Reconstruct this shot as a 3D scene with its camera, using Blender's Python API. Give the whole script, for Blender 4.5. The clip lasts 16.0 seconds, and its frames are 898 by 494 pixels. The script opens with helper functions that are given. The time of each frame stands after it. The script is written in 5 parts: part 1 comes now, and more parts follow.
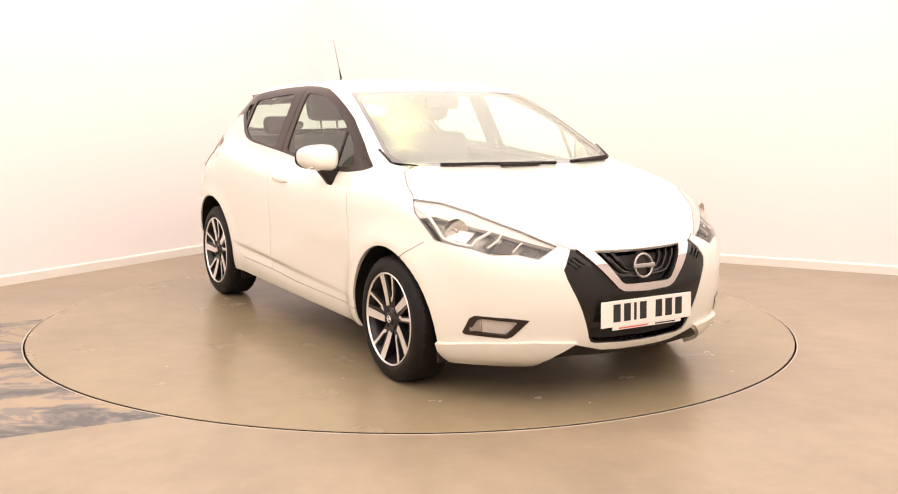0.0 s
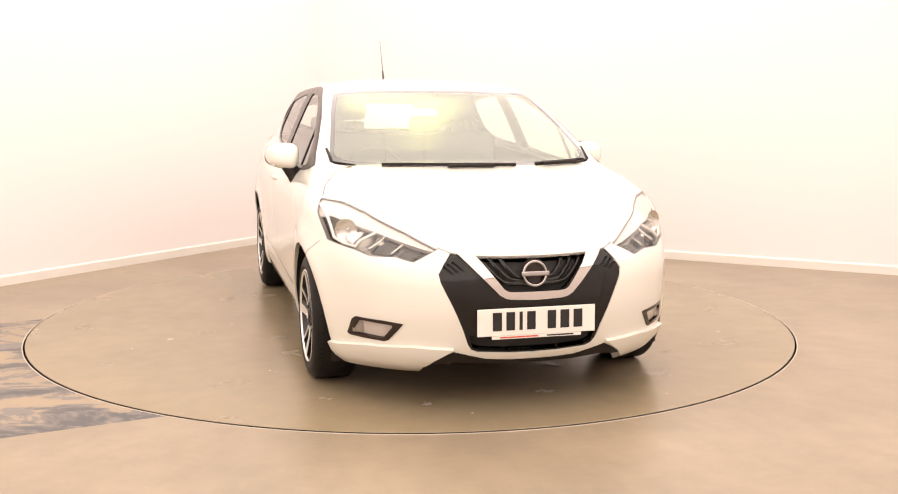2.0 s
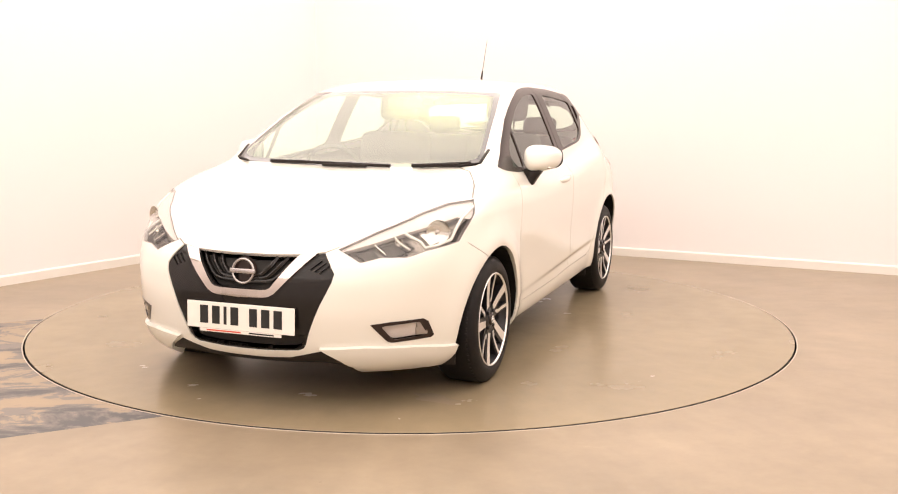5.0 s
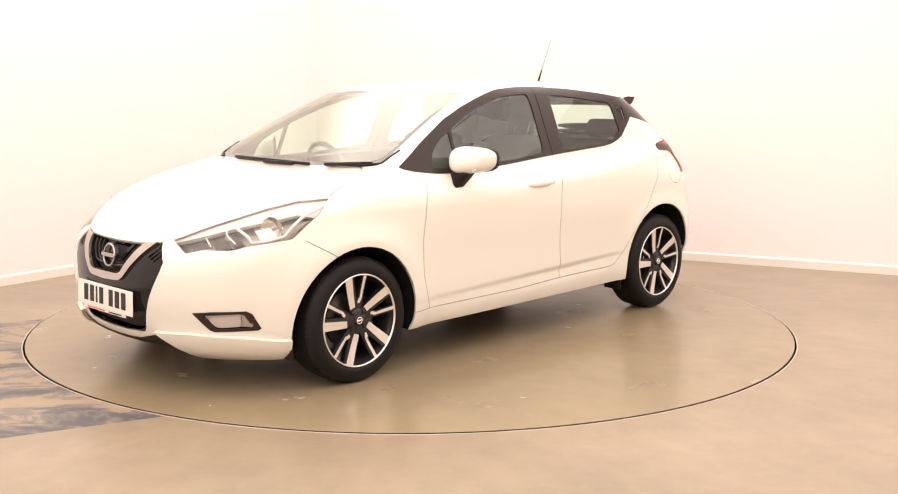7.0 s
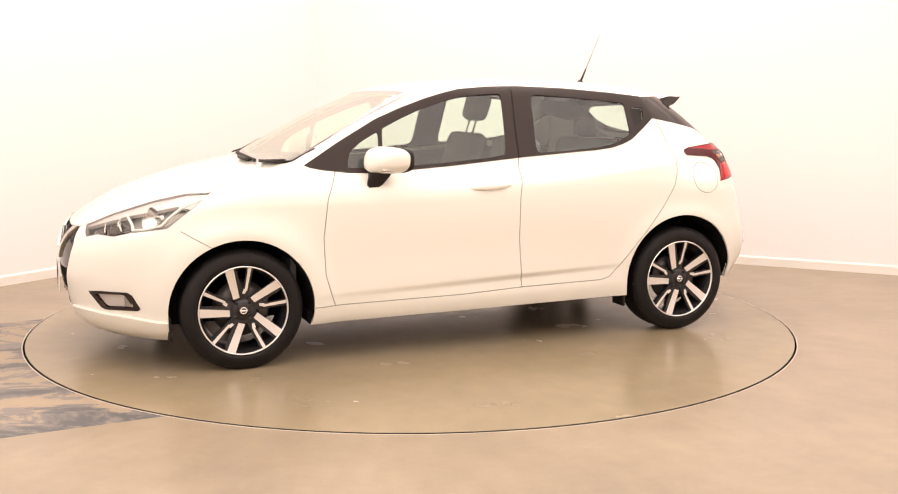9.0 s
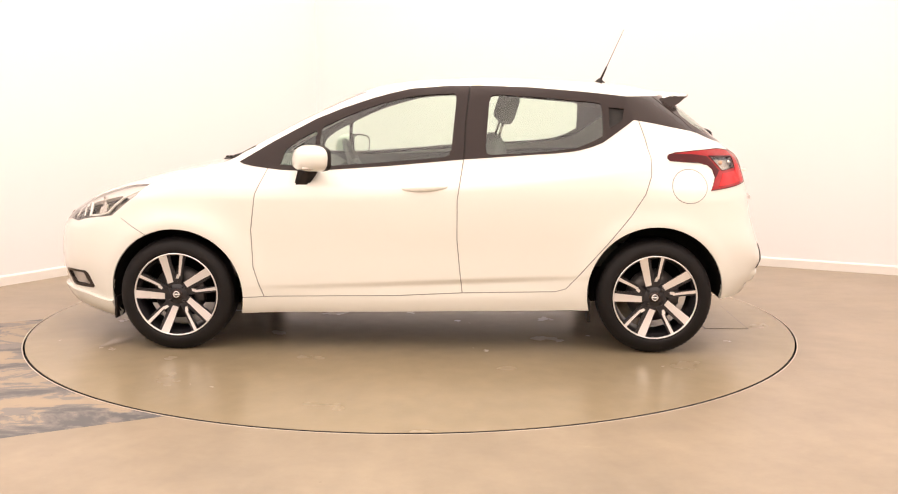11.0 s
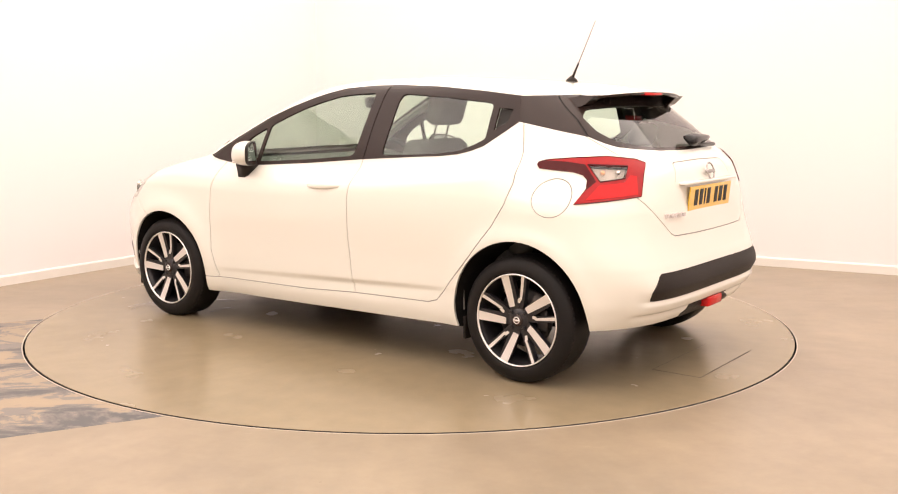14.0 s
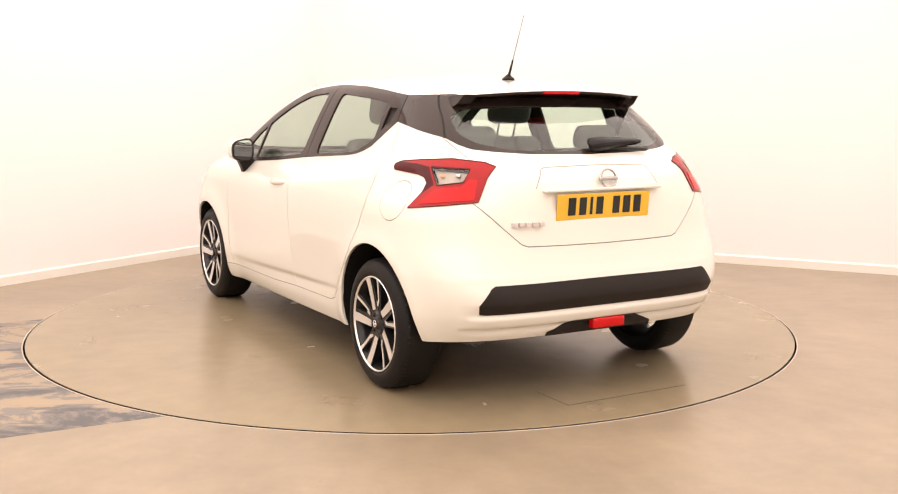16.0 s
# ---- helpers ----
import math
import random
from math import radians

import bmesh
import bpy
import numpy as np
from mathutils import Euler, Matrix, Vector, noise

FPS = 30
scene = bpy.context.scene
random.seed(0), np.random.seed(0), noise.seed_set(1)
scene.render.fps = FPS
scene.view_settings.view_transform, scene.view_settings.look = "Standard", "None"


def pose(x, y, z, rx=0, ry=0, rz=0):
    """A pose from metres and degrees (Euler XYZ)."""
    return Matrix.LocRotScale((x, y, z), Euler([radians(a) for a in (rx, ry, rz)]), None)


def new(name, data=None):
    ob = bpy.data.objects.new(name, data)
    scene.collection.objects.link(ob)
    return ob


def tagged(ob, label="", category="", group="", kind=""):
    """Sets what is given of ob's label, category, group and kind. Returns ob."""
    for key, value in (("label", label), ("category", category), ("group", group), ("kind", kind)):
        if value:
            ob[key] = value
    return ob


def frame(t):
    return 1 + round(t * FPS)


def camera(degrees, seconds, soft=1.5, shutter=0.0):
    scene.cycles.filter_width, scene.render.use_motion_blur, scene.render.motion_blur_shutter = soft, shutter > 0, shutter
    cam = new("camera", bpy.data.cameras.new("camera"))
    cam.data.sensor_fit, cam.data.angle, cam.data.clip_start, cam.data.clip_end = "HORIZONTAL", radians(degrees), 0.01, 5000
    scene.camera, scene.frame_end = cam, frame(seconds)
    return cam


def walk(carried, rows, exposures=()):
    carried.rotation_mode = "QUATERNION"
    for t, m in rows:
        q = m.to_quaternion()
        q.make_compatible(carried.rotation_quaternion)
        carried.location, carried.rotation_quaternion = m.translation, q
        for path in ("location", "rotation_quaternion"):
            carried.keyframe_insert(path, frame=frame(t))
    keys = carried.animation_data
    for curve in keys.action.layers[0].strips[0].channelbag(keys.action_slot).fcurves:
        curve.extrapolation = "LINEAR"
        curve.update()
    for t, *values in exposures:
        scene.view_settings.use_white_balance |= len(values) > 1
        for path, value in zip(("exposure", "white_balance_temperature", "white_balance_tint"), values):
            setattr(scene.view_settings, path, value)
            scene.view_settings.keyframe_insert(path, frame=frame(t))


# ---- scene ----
# Camera on a fixed tripod
cam = camera(47.36, 16.0, soft=1.1)
EYE = pose(0.0, -6.206, 1.3315, 90 - 8.25, 0, -1.945) @ pose(0, 0, 0, 0, 0, 0.274)
walk(cam, [(0.0, EYE), (16.0, EYE)], exposures=[(0.0, 0.0), (16.0, 0.0)])

# Light of the photo studio: closed white room with ceiling light panels
world = bpy.data.worlds.new("world")
scene.world = world
world.use_nodes = True
world.node_tree.nodes["Background"].inputs["Color"].default_value = (1.0, 0.93, 0.84, 1)
world.node_tree.nodes["Background"].inputs["Strength"].default_value = 0.3

CORNER = Vector((-0.958, 3.920, 0))
ALONG_R = Vector((0.8879, -0.4600, 0))
ALONG_L = Vector((-0.5724, -0.8200, 0))
ROOM_R, ROOM_L, ROOM_H = 9.6, 12.5, 3.4


def room(a, b, z=0.0):
    """A point of the room: a metres along the wall to the right of the corner, b along the one to the left."""
    return CORNER + ALONG_R * a + ALONG_L * b + Vector((0, 0, z))


ROOM_TURN = math.degrees(math.atan2(ALONG_R.y, ALONG_R.x))


def panel_light(a, b, sx, sy, watts, colour=(1.0, 0.894, 0.830)):
    data = bpy.data.lights.new("ceiling_lamp", "AREA")
    data.shape, data.size, data.size_y, data.energy, data.color = "RECTANGLE", sx, sy, watts, colour
    ob = new("ceiling_lamp", data)
    ob.matrix_world = Matrix.Translation(room(a, b, ROOM_H - 0.06)) @ pose(0, 0, 0, 0, 0, ROOM_TURN)
    return ob


for k in range(6):
    panel_light(2.47, 1.04 + 2.08 * k, 4.64, 2.075, 64)
    panel_light(7.13, 1.04 + 2.08 * k, 4.64, 2.075, 58)
spot = panel_light(0, 0, 1.1, 0.6, 5, (1.0, 0.98, 0.34))
spot.matrix_world = Matrix.Translation((0.0, 1.0, 3.1)) @ pose(0, 0, 0, 0, 0, ROOM_TURN)


# ---------------------------------------------------------------- materials
def material(name, colour, rough=0.5, metal=0.0, coat=0.0, noise_scale=0.0, noise_amount=0.0, bump=0.0, bump_scale=200.0, emit=0.0, spec=0.5, rough_var=0.3, grain=0.5):
    m = bpy.data.materials.new(name)
    m.use_nodes = True
    nt = m.node_tree
    b = nt.nodes["Principled BSDF"]
    b.inputs["Base Color"].default_value = (*colour, 1)
    b.inputs["Roughness"].default_value = rough
    b.inputs["Metallic"].default_value = metal
    b.inputs["Coat Weight"].default_value = coat
    b.inputs["Coat Roughness"].default_value = 0.03
    b.inputs["Specular IOR Level"].default_value = spec
    if emit:
        b.inputs["Emission Color"].default_value = (*colour, 1)
        b.inputs["Emission Strength"].default_value = emit
    if noise_amount or bump:
        tc = nt.nodes.new("ShaderNodeTexCoord")
    if noise_amount:
        n = nt.nodes.new("ShaderNodeTexNoise")
        n.inputs["Scale"].default_value = noise_scale
        n.inputs["Detail"].default_value = 8
        n.inputs["Roughness"].default_value = grain
        nt.links.new(tc.outputs["Object"], n.inputs["Vector"])
        r = nt.nodes.new("ShaderNodeMapRange")
        r.inputs["To Min"].default_value = 1 - noise_amount
        r.inputs["To Max"].default_value = 1 + noise_amount
        nt.links.new(n.outputs["Fac"], r.inputs["Value"])
        mix = nt.nodes.new("ShaderNodeVectorMath")
        mix.operation = "SCALE"
        mix.inputs[0].default_value = colour
        nt.links.new(r.outputs["Result"], mix.inputs["Scale"])
        nt.links.new(mix.outputs["Vector"], b.inputs["Base Color"])
        r2 = nt.nodes.new("ShaderNodeMapRange")
        r2.inputs["To Min"].default_value = max(0.0, rough - noise_amount * rough_var)
        r2.inputs["To Max"].default_value = min(1.0, rough + noise_amount * rough_var)
        nt.links.new(n.outputs["Fac"], r2.inputs["Value"])
        nt.links.new(r2.outputs["Result"], b.inputs["Roughness"])
    if bump:
        n2 = nt.nodes.new("ShaderNodeTexNoise")
        n2.inputs["Scale"].default_value = bump_scale
        n2.inputs["Detail"].default_value = 4
        nt.links.new(tc.outputs["Object"], n2.inputs["Vector"])
        bp = nt.nodes.new("ShaderNodeBump")
        bp.inputs["Strength"].default_value = bump
        bp.inputs["Distance"].default_value = 0.002
        nt.links.new(n2.outputs["Fac"], bp.inputs["Height"])
        nt.links.new(bp.outputs["Normal"], b.inputs["Normal"])
    return m


def glass(name, tint, rough=0.0, base=0.06, shine=(1, 1, 1), power=5.0):
    """Thin pane: lets most light straight through, mirrors by Fresnel."""
    m = bpy.data.materials.new(name)
    m.use_nodes = True
    nt = m.node_tree
    nt.nodes.clear()
    out = nt.nodes.new("ShaderNodeOutputMaterial")
    tr = nt.nodes.new("ShaderNodeBsdfTransparent")
    tr.inputs["Color"].default_value = (*tint, 1)
    gl = nt.nodes.new("ShaderNodeBsdfGlossy")
    gl.inputs["Roughness"].default_value = rough
    gl.inputs["Color"].default_value = (*shine, 1)
    lw = nt.nodes.new("ShaderNodeLayerWeight")
    lw.inputs["Blend"].default_value = 0.5
    pw = nt.nodes.new("ShaderNodeMath")
    pw.operation = "POWER"
    pw.inputs[1].default_value = power
    nt.links.new(lw.outputs["Facing"], pw.inputs[0])
    fr = nt.nodes.new("ShaderNodeMath")
    fr.operation = "MULTIPLY_ADD"
    fr.inputs[1].default_value = 0.9
    fr.inputs[2].default_value = base
    nt.links.new(pw.outputs["Value"], fr.inputs[0])
    ms = nt.nodes.new("ShaderNodeMixShader")
    nt.links.new(fr.outputs["Value"], ms.inputs["Fac"])
    nt.links.new(tr.outputs["BSDF"], ms.inputs[1])
    nt.links.new(gl.outputs["BSDF"], ms.inputs[2])
    nt.links.new(ms.outputs["Shader"], out.inputs["Surface"])
    return m


M_WALL = material("wall_paint", (0.888, 0.842, 0.842), 0.7, noise_scale=0.7, noise_amount=0.02, bump=0.15, bump_scale=90)
M_SKIRT = material("skirting_paint", (0.84, 0.80, 0.75), 0.35, noise_scale=3, noise_amount=0.04)
def resin(name, tint, rough, spec, flecks, blotch):
    """Poured resin: broad cloudy blotches, fine mottling, pale scuffs and dark specks."""
    m = bpy.data.materials.new(name)
    m.use_nodes = True
    nt = m.node_tree
    b = nt.nodes["Principled BSDF"]
    b.inputs["Specular IOR Level"].default_value = spec
    tc = nt.nodes.new("ShaderNodeTexCoord")

    def noise(scale, detail, grain, stretch=(1, 1, 1), turn=0):
        mp = nt.nodes.new("ShaderNodeMapping")
        mp.inputs["Scale"].default_value = stretch
        mp.inputs["Rotation"].default_value = (0, 0, radians(turn))
        nt.links.new(tc.outputs["Object"], mp.inputs["Vector"])
        n = nt.nodes.new("ShaderNodeTexNoise")
        n.inputs["Scale"].default_value, n.inputs["Detail"].default_value, n.inputs["Roughness"].default_value = scale, detail, grain
        nt.links.new(mp.outputs["Vector"], n.inputs["Vector"])
        return n.outputs["Fac"]

    def ranged(fac, a, z, lo, hi):
        r = nt.nodes.new("ShaderNodeMapRange")
        for key, val in (("From Min", a), ("From Max", z), ("To Min", lo), ("To Max", hi)):
            r.inputs[key].default_value = val
        nt.links.new(fac, r.inputs["Value"])
        return r.outputs["Result"]

    def maths(op, p, q):
        n = nt.nodes.new("ShaderNodeMath")
        n.operation = op
        nt.links.new(p, n.inputs[0])
        nt.links.new(q, n.inputs[1])
        return n.outputs["Value"]
    tone = maths("MULTIPLY", ranged(noise(1.1, 6, 0.6), 0.3, 0.7, 1 - blotch, 1 + blotch), ranged(noise(9.0, 5, 0.6), 0.3, 0.7, 1 - blotch * 0.45, 1 + blotch * 0.45))
    if flecks:
        scuff = ranged(noise(2.6, 9, 0.72, (0.5, 3.0, 1), -24), 0.66, 0.72, 0.0, flecks)
        speck = ranged(noise(26.0, 3, 0.5), 0.745, 0.775, 0.0, -0.25)
        tone = maths("ADD", maths("ADD", tone, scuff), speck)
    sc = nt.nodes.new("ShaderNodeVectorMath")
    sc.operation = "SCALE"
    sc.inputs[0].default_value = tint
    nt.links.new(tone, sc.inputs["Scale"])
    nt.links.new(sc.outputs["Vector"], b.inputs["Base Color"])
    nt.links.new(ranged(noise(3.0, 4, 0.5), 0.3, 0.7, rough - 0.02, rough + 0.03), b.inputs["Roughness"])
    bp = nt.nodes.new("ShaderNodeBump")
    bp.inputs["Strength"].default_value = 0.06
    bp.inputs["Distance"].default_value = 0.002
    nt.links.new(noise(60.0, 4, 0.5), bp.inputs["Height"])
    nt.links.new(bp.outputs["Normal"], b.inputs["Normal"])
    return m


M_FLOOR = resin("resin_floor", (0.300, 0.238, 0.165), 0.33, 0.5, 0.22, 0.15)
M_DISC = resin("turntable_resin", (0.290, 0.230, 0.145), 0.25, 0.45, 0.0, 0.09)
# near-black that paints in the shade of gaps and recesses
M_GAP = material("gap_shadow", (0.02, 0.018, 0.016), 0.8)
M_PAINT = material("white_car_paint", (0.80, 0.782, 0.708), 0.28, coat=1.0)
M_BLACK = material("gloss_black", (0.030, 0.019, 0.016), 0.12, spec=0.32)
M_TRIM = material("satin_black_trim", (0.028, 0.018, 0.016), 0.22, spec=0.24)
M_PLASTIC = material("black_plastic", (0.018, 0.0135, 0.0115), 0.5, spec=0.22, bump=0.2, bump_scale=500)
M_UNDER = material("underbody_black", (0.012, 0.011, 0.010), 0.9, spec=0.1)
M_TYRE = material("tyre_rubber", (0.0085, 0.0068, 0.0064), 0.55, spec=0.24, noise_scale=20, noise_amount=0.15, bump=0.15, bump_scale=300)
M_ALLOY = material("machined_alloy", (0.86, 0.84, 0.82), 0.33, metal=0.8)
M_RIMDARK = material("dark_grey_rim", (0.022, 0.020, 0.022), 0.32, metal=0.2)
M_CHROME = material("chrome", (0.58, 0.54, 0.50), 0.07, metal=1.0)
M_GLASS = glass("window_glass", (0.82, 0.93, 0.86), base=0.07)

M_LIPSTEEL = material("pale_steel_lip", (0.62, 0.54, 0.45), 0.35, metal=0.3, noise_scale=8, noise_amount=0.3)
M_JOINT = material("panel_joint", (0.30, 0.28, 0.26), 0.8)
M_FRIT = material("screen_print_black", (0.05, 0.05, 0.05), 0.15, coat=1.0)
M_SCREEN = glass("windscreen_glass", (0.68, 0.80, 0.70), base=0.165, rough=0.17, power=3.6, shine=(0.98, 1.0, 0.92))
M_LENS = glass("lamp_lens", (0.95, 0.95, 0.93))
M_LAMPDARK = material("lamp_housing", (0.36, 0.32, 0.29), 0.3, metal=0.5, noise_scale=30, noise_amount=0.35)
M_REDBRIGHT = material("bright_red_lens", (0.58, 0.006, 0.008), 0.14, spec=0.3, noise_scale=120, noise_amount=0.12, rough_var=0.0)
M_RED = material("red_lens", (0.34, 0.004, 0.006), 0.12, spec=0.35, noise_scale=70, noise_amount=0.18, rough_var=0.0)
M_REDDARK = material("dark_red_lens", (0.07, 0.004, 0.005), 0.15, spec=0.22)
M_CLEAR = material("clear_lens_plastic", (0.82, 0.80, 0.76), 0.15, coat=0.8)
M_CHROMESOFT = material("soft_chrome", (0.70, 0.68, 0.64), 0.16, metal=0.95)
M_AMBER = material("amber_bulb", (0.75, 0.42, 0.25), 0.25)
M_MIRROR = material("mirror_silver", (0.9, 0.9, 0.9), 0.02, metal=1.0)
M_INK = material("plate_black", (0.012, 0.012, 0.012), 0.5)
M_REDINK = material("strip_red", (0.65, 0.10, 0.06), 0.5)
M_PLATEWHITE = material("plate_white", (0.86, 0.84, 0.78), 0.30, coat=1.0)
M_PLATEYELLOW = material("plate_yellow", (0.80, 0.48, 0.03), 0.30, coat=1.0)
M_TAILCLEAR = material("tail_clear_plastic", (0.64, 0.56, 0.50), 0.2, noise_scale=45, noise_amount=0.35)
M_NOSE = material("gloss_nose_black", (0.012, 0.010, 0.009), 0.10, spec=0.34)
M_LAMPCELL = material("lamp_cell", (0.055, 0.046, 0.040), 0.25, metal=0.4, noise_scale=60, noise_amount=0.6)
M_BADGE = material("dull_chrome", (0.42, 0.40, 0.39), 0.2, metal=0.9)
M_EDGE = material("lamp_gasket", (0.22, 0.20, 0.19), 0.4)
M_WIPER = material("wiper_black", (0.008, 0.007, 0.007), 0.22, spec=0.3)
M_BRAKE = material("brake_steel", (0.10, 0.09, 0.085), 0.45, metal=0.8, noise_scale=40, noise_amount=0.3)
M_CABIN = material("cabin_plastic", (0.14, 0.135, 0.125), 0.7, noise_scale=8, noise_amount=0.1)
M_SEAT = material("seat_cloth", (0.13, 0.125, 0.115), 0.9, noise_scale=60, noise_amount=0.2, bump=0.3, bump_scale=500)
M_HEADLINING = material("headlining_cloth", (0.62, 0.60, 0.55), 0.9, bump=0.2, bump_scale=400)
M_DASH = material("dashboard_plastic", (0.07, 0.068, 0.065), 0.6)


def worn_floor():
    """Bare strip: grey and blue-grey paint worn through to tan concrete."""
    m = bpy.data.materials.new("worn_concrete")
    m.use_nodes = True
    nt = m.node_tree
    b = nt.nodes["Principled BSDF"]
    tc = nt.nodes.new("ShaderNodeTexCoord")
    mp = nt.nodes.new("ShaderNodeMapping")
    mp.inputs["Rotation"].default_value = (0, 0, radians(-25.5))
    mp.inputs["Scale"].default_value = (1.3, 2.1, 1)
    nt.links.new(tc.outputs["Object"], mp.inputs["Vector"])
    n1 = nt.nodes.new("ShaderNodeTexNoise")
    n1.inputs["Scale"].default_value = 1.7
    n1.inputs["Detail"].default_value = 9
    n1.inputs["Roughness"].default_value = 0.68
    n1.inputs["Distortion"].default_value = 0.6
    nt.links.new(mp.outputs["Vector"], n1.inputs["Vector"])
    r1 = nt.nodes.new("ShaderNodeValToRGB")
    e = r1.color_ramp.elements
    e[0].position, e[0].color = 0.40, (0.090, 0.088, 0.090, 1)
    e[1].position, e[1].color = 0.485, (0.205, 0.180, 0.160, 1)
    x = e.new(0.502)
    x.color = (0.320, 0.250, 0.175, 1)
    x = e.new(0.62)
    x.color = (0.350, 0.268, 0.182, 1)
    # more of the old grey paint is left along the strip's outer edge
    sep = nt.nodes.new("ShaderNodeVectorMath")
    sep.operation = "DOT_PRODUCT"
    sep.inputs[1].default_value = (-0.4307, 0.9025, 0)
    nt.links.new(tc.outputs["Object"], sep.inputs[0])
    edge = nt.nodes.new("ShaderNodeMapRange")
    edge.inputs["From Min"].default_value = -1.34
    edge.inputs["From Max"].default_value = -0.95
    edge.inputs["To Min"].default_value = -0.085
    edge.inputs["To Max"].default_value = 0.0
    nt.links.new(sep.outputs["Value"], edge.inputs["Value"])
    add = nt.nodes.new("ShaderNodeMath")
    nt.links.new(n1.outputs["Fac"], add.inputs[0])
    nt.links.new(edge.outputs["Result"], add.inputs[1])
    nt.links.new(add.outputs["Value"], r1.inputs["Fac"])
    n2 = nt.nodes.new("ShaderNodeTexNoise")
    n2.inputs["Scale"].default_value = 3.6
    n2.inputs["Detail"].default_value = 8
    nt.links.new(mp.outputs["Vector"], n2.inputs["Vector"])
    r2 = nt.nodes.new("ShaderNodeValToRGB")
    e = r2.color_ramp.elements
    e[0].position, e[0].color = 0.585, (0, 0, 0, 1)
    e[1].position, e[1].color = 0.61, (1, 1, 1, 1)
    nt.links.new(n2.outputs["Fac"], r2.inputs["Fac"])
    mx = nt.nodes.new("ShaderNodeMix")
    mx.data_type = "RGBA"
    mx.inputs["B"].default_value = (0.200, 0.178, 0.160, 1)
    nt.links.new(r2.outputs["Color"], mx.inputs["Factor"])
    nt.links.new(r1.outputs["Color"], mx.inputs["A"])
    nt.links.new(mx.outputs["Result"], b.inputs["Base Color"])
    b.inputs["Roughness"].default_value = 0.5
    bp = nt.nodes.new("ShaderNodeBump")
    bp.inputs["Strength"].default_value = 0.4
    bp.inputs["Distance"].default_value = 0.003
    nt.links.new(n1.outputs["Fac"], bp.inputs["Height"])
    nt.links.new(bp.outputs["Normal"], b.inputs["Normal"])
    return m


M_WORN = worn_floor()
M_WATER = material("water_film", (0.29, 0.23, 0.16), 0.2, spec=0.5)
M_STRIP = material("pale_light_strip", (0.66, 0.60, 0.58), 0.2, coat=0.5)
# ---------------------------------------------------------------- mesh helpers
def obj(name, bm, mat, smooth=True):
    me = bpy.data.meshes.new(name)
    if smooth:
        for f in bm.faces:
            f.smooth = True
    bm.to_mesh(me)
    bm.free()
    if mat:
        me.materials.append(mat)
    return new(name, me)


def part(name, bm, mat, parent, label="", smooth=True):
    """One mesh part under its thing; its vertices are in the thing's space."""
    ob = obj(name, bm, mat, smooth)
    ob.parent = parent
    off = Vector((0, 0, 0))
    p = parent
    while p is not None:
        off += p.matrix_basis.translation
        p = p.parent if p.parent is not None and p.parent.type == "MESH" else None
    if label:
        tagged(ob, label)
    return ob


def box(bm, x0, x1, y0, y1, z0, z1, bevel=0.0, m=None):
    v = [bm.verts.new((x, y, z)) for z in (z0, z1) for y in (y0, y1) for x in (x0, x1)]
    fs = [bm.faces.new([v[i] for i in q]) for q in ((0, 2, 3, 1), (4, 5, 7, 6), (0, 1, 5, 4), (2, 6, 7, 3), (0, 4, 6, 2), (1, 3, 7, 5))]
    if bevel:
        es = list({e for f in fs for e in f.edges})
        r = bmesh.ops.bevel(bm, geom=es, offset=bevel, segments=2, affect="EDGES", profile=0.5)
        v = list({w for f in r["faces"] for w in f.verts} | {w for w in v if w.is_valid})
        v = list({w for w in v} | {w for f in fs if f.is_valid for w in f.verts})
    if m is not None:
        bmesh.ops.transform(bm, matrix=m, verts=v)
    return v


def lathe(bm, profile, n=48, axis="y", close=False):
    """Turns (radius, along) round the y axis."""
    rings = []
    for i in range(n):
        a = 2 * math.pi * i / n
        rings.append([bm.verts.new((r * math.cos(a), y, r * math.sin(a))) for r, y in profile])
    for i in range(n):
        p, q = rings[i], rings[(i + 1) % n]
        for k in range(len(profile) - 1):
            bm.faces.new((p[k], p[k + 1], q[k + 1], q[k]))
    bmesh.ops.recalc_face_normals(bm, faces=bm.faces[:])


def mirrored(bm):
    """Adds the mirror image over y = 0 and welds the middle."""
    geom = bm.verts[:] + bm.edges[:] + bm.faces[:]
    made = bmesh.ops.duplicate(bm, geom=geom)["geom"]
    vs = [g for g in made if isinstance(g, bmesh.types.BMVert)]
    fs = [g for g in made if isinstance(g, bmesh.types.BMFace)]
    for v in vs:
        v.co.y = -v.co.y
    bmesh.ops.reverse_faces(bm, faces=fs)
    bmesh.ops.remove_doubles(bm, verts=[v for v in bm.verts if abs(v.co.y) < 1e-4], dist=2e-4)
    return bm


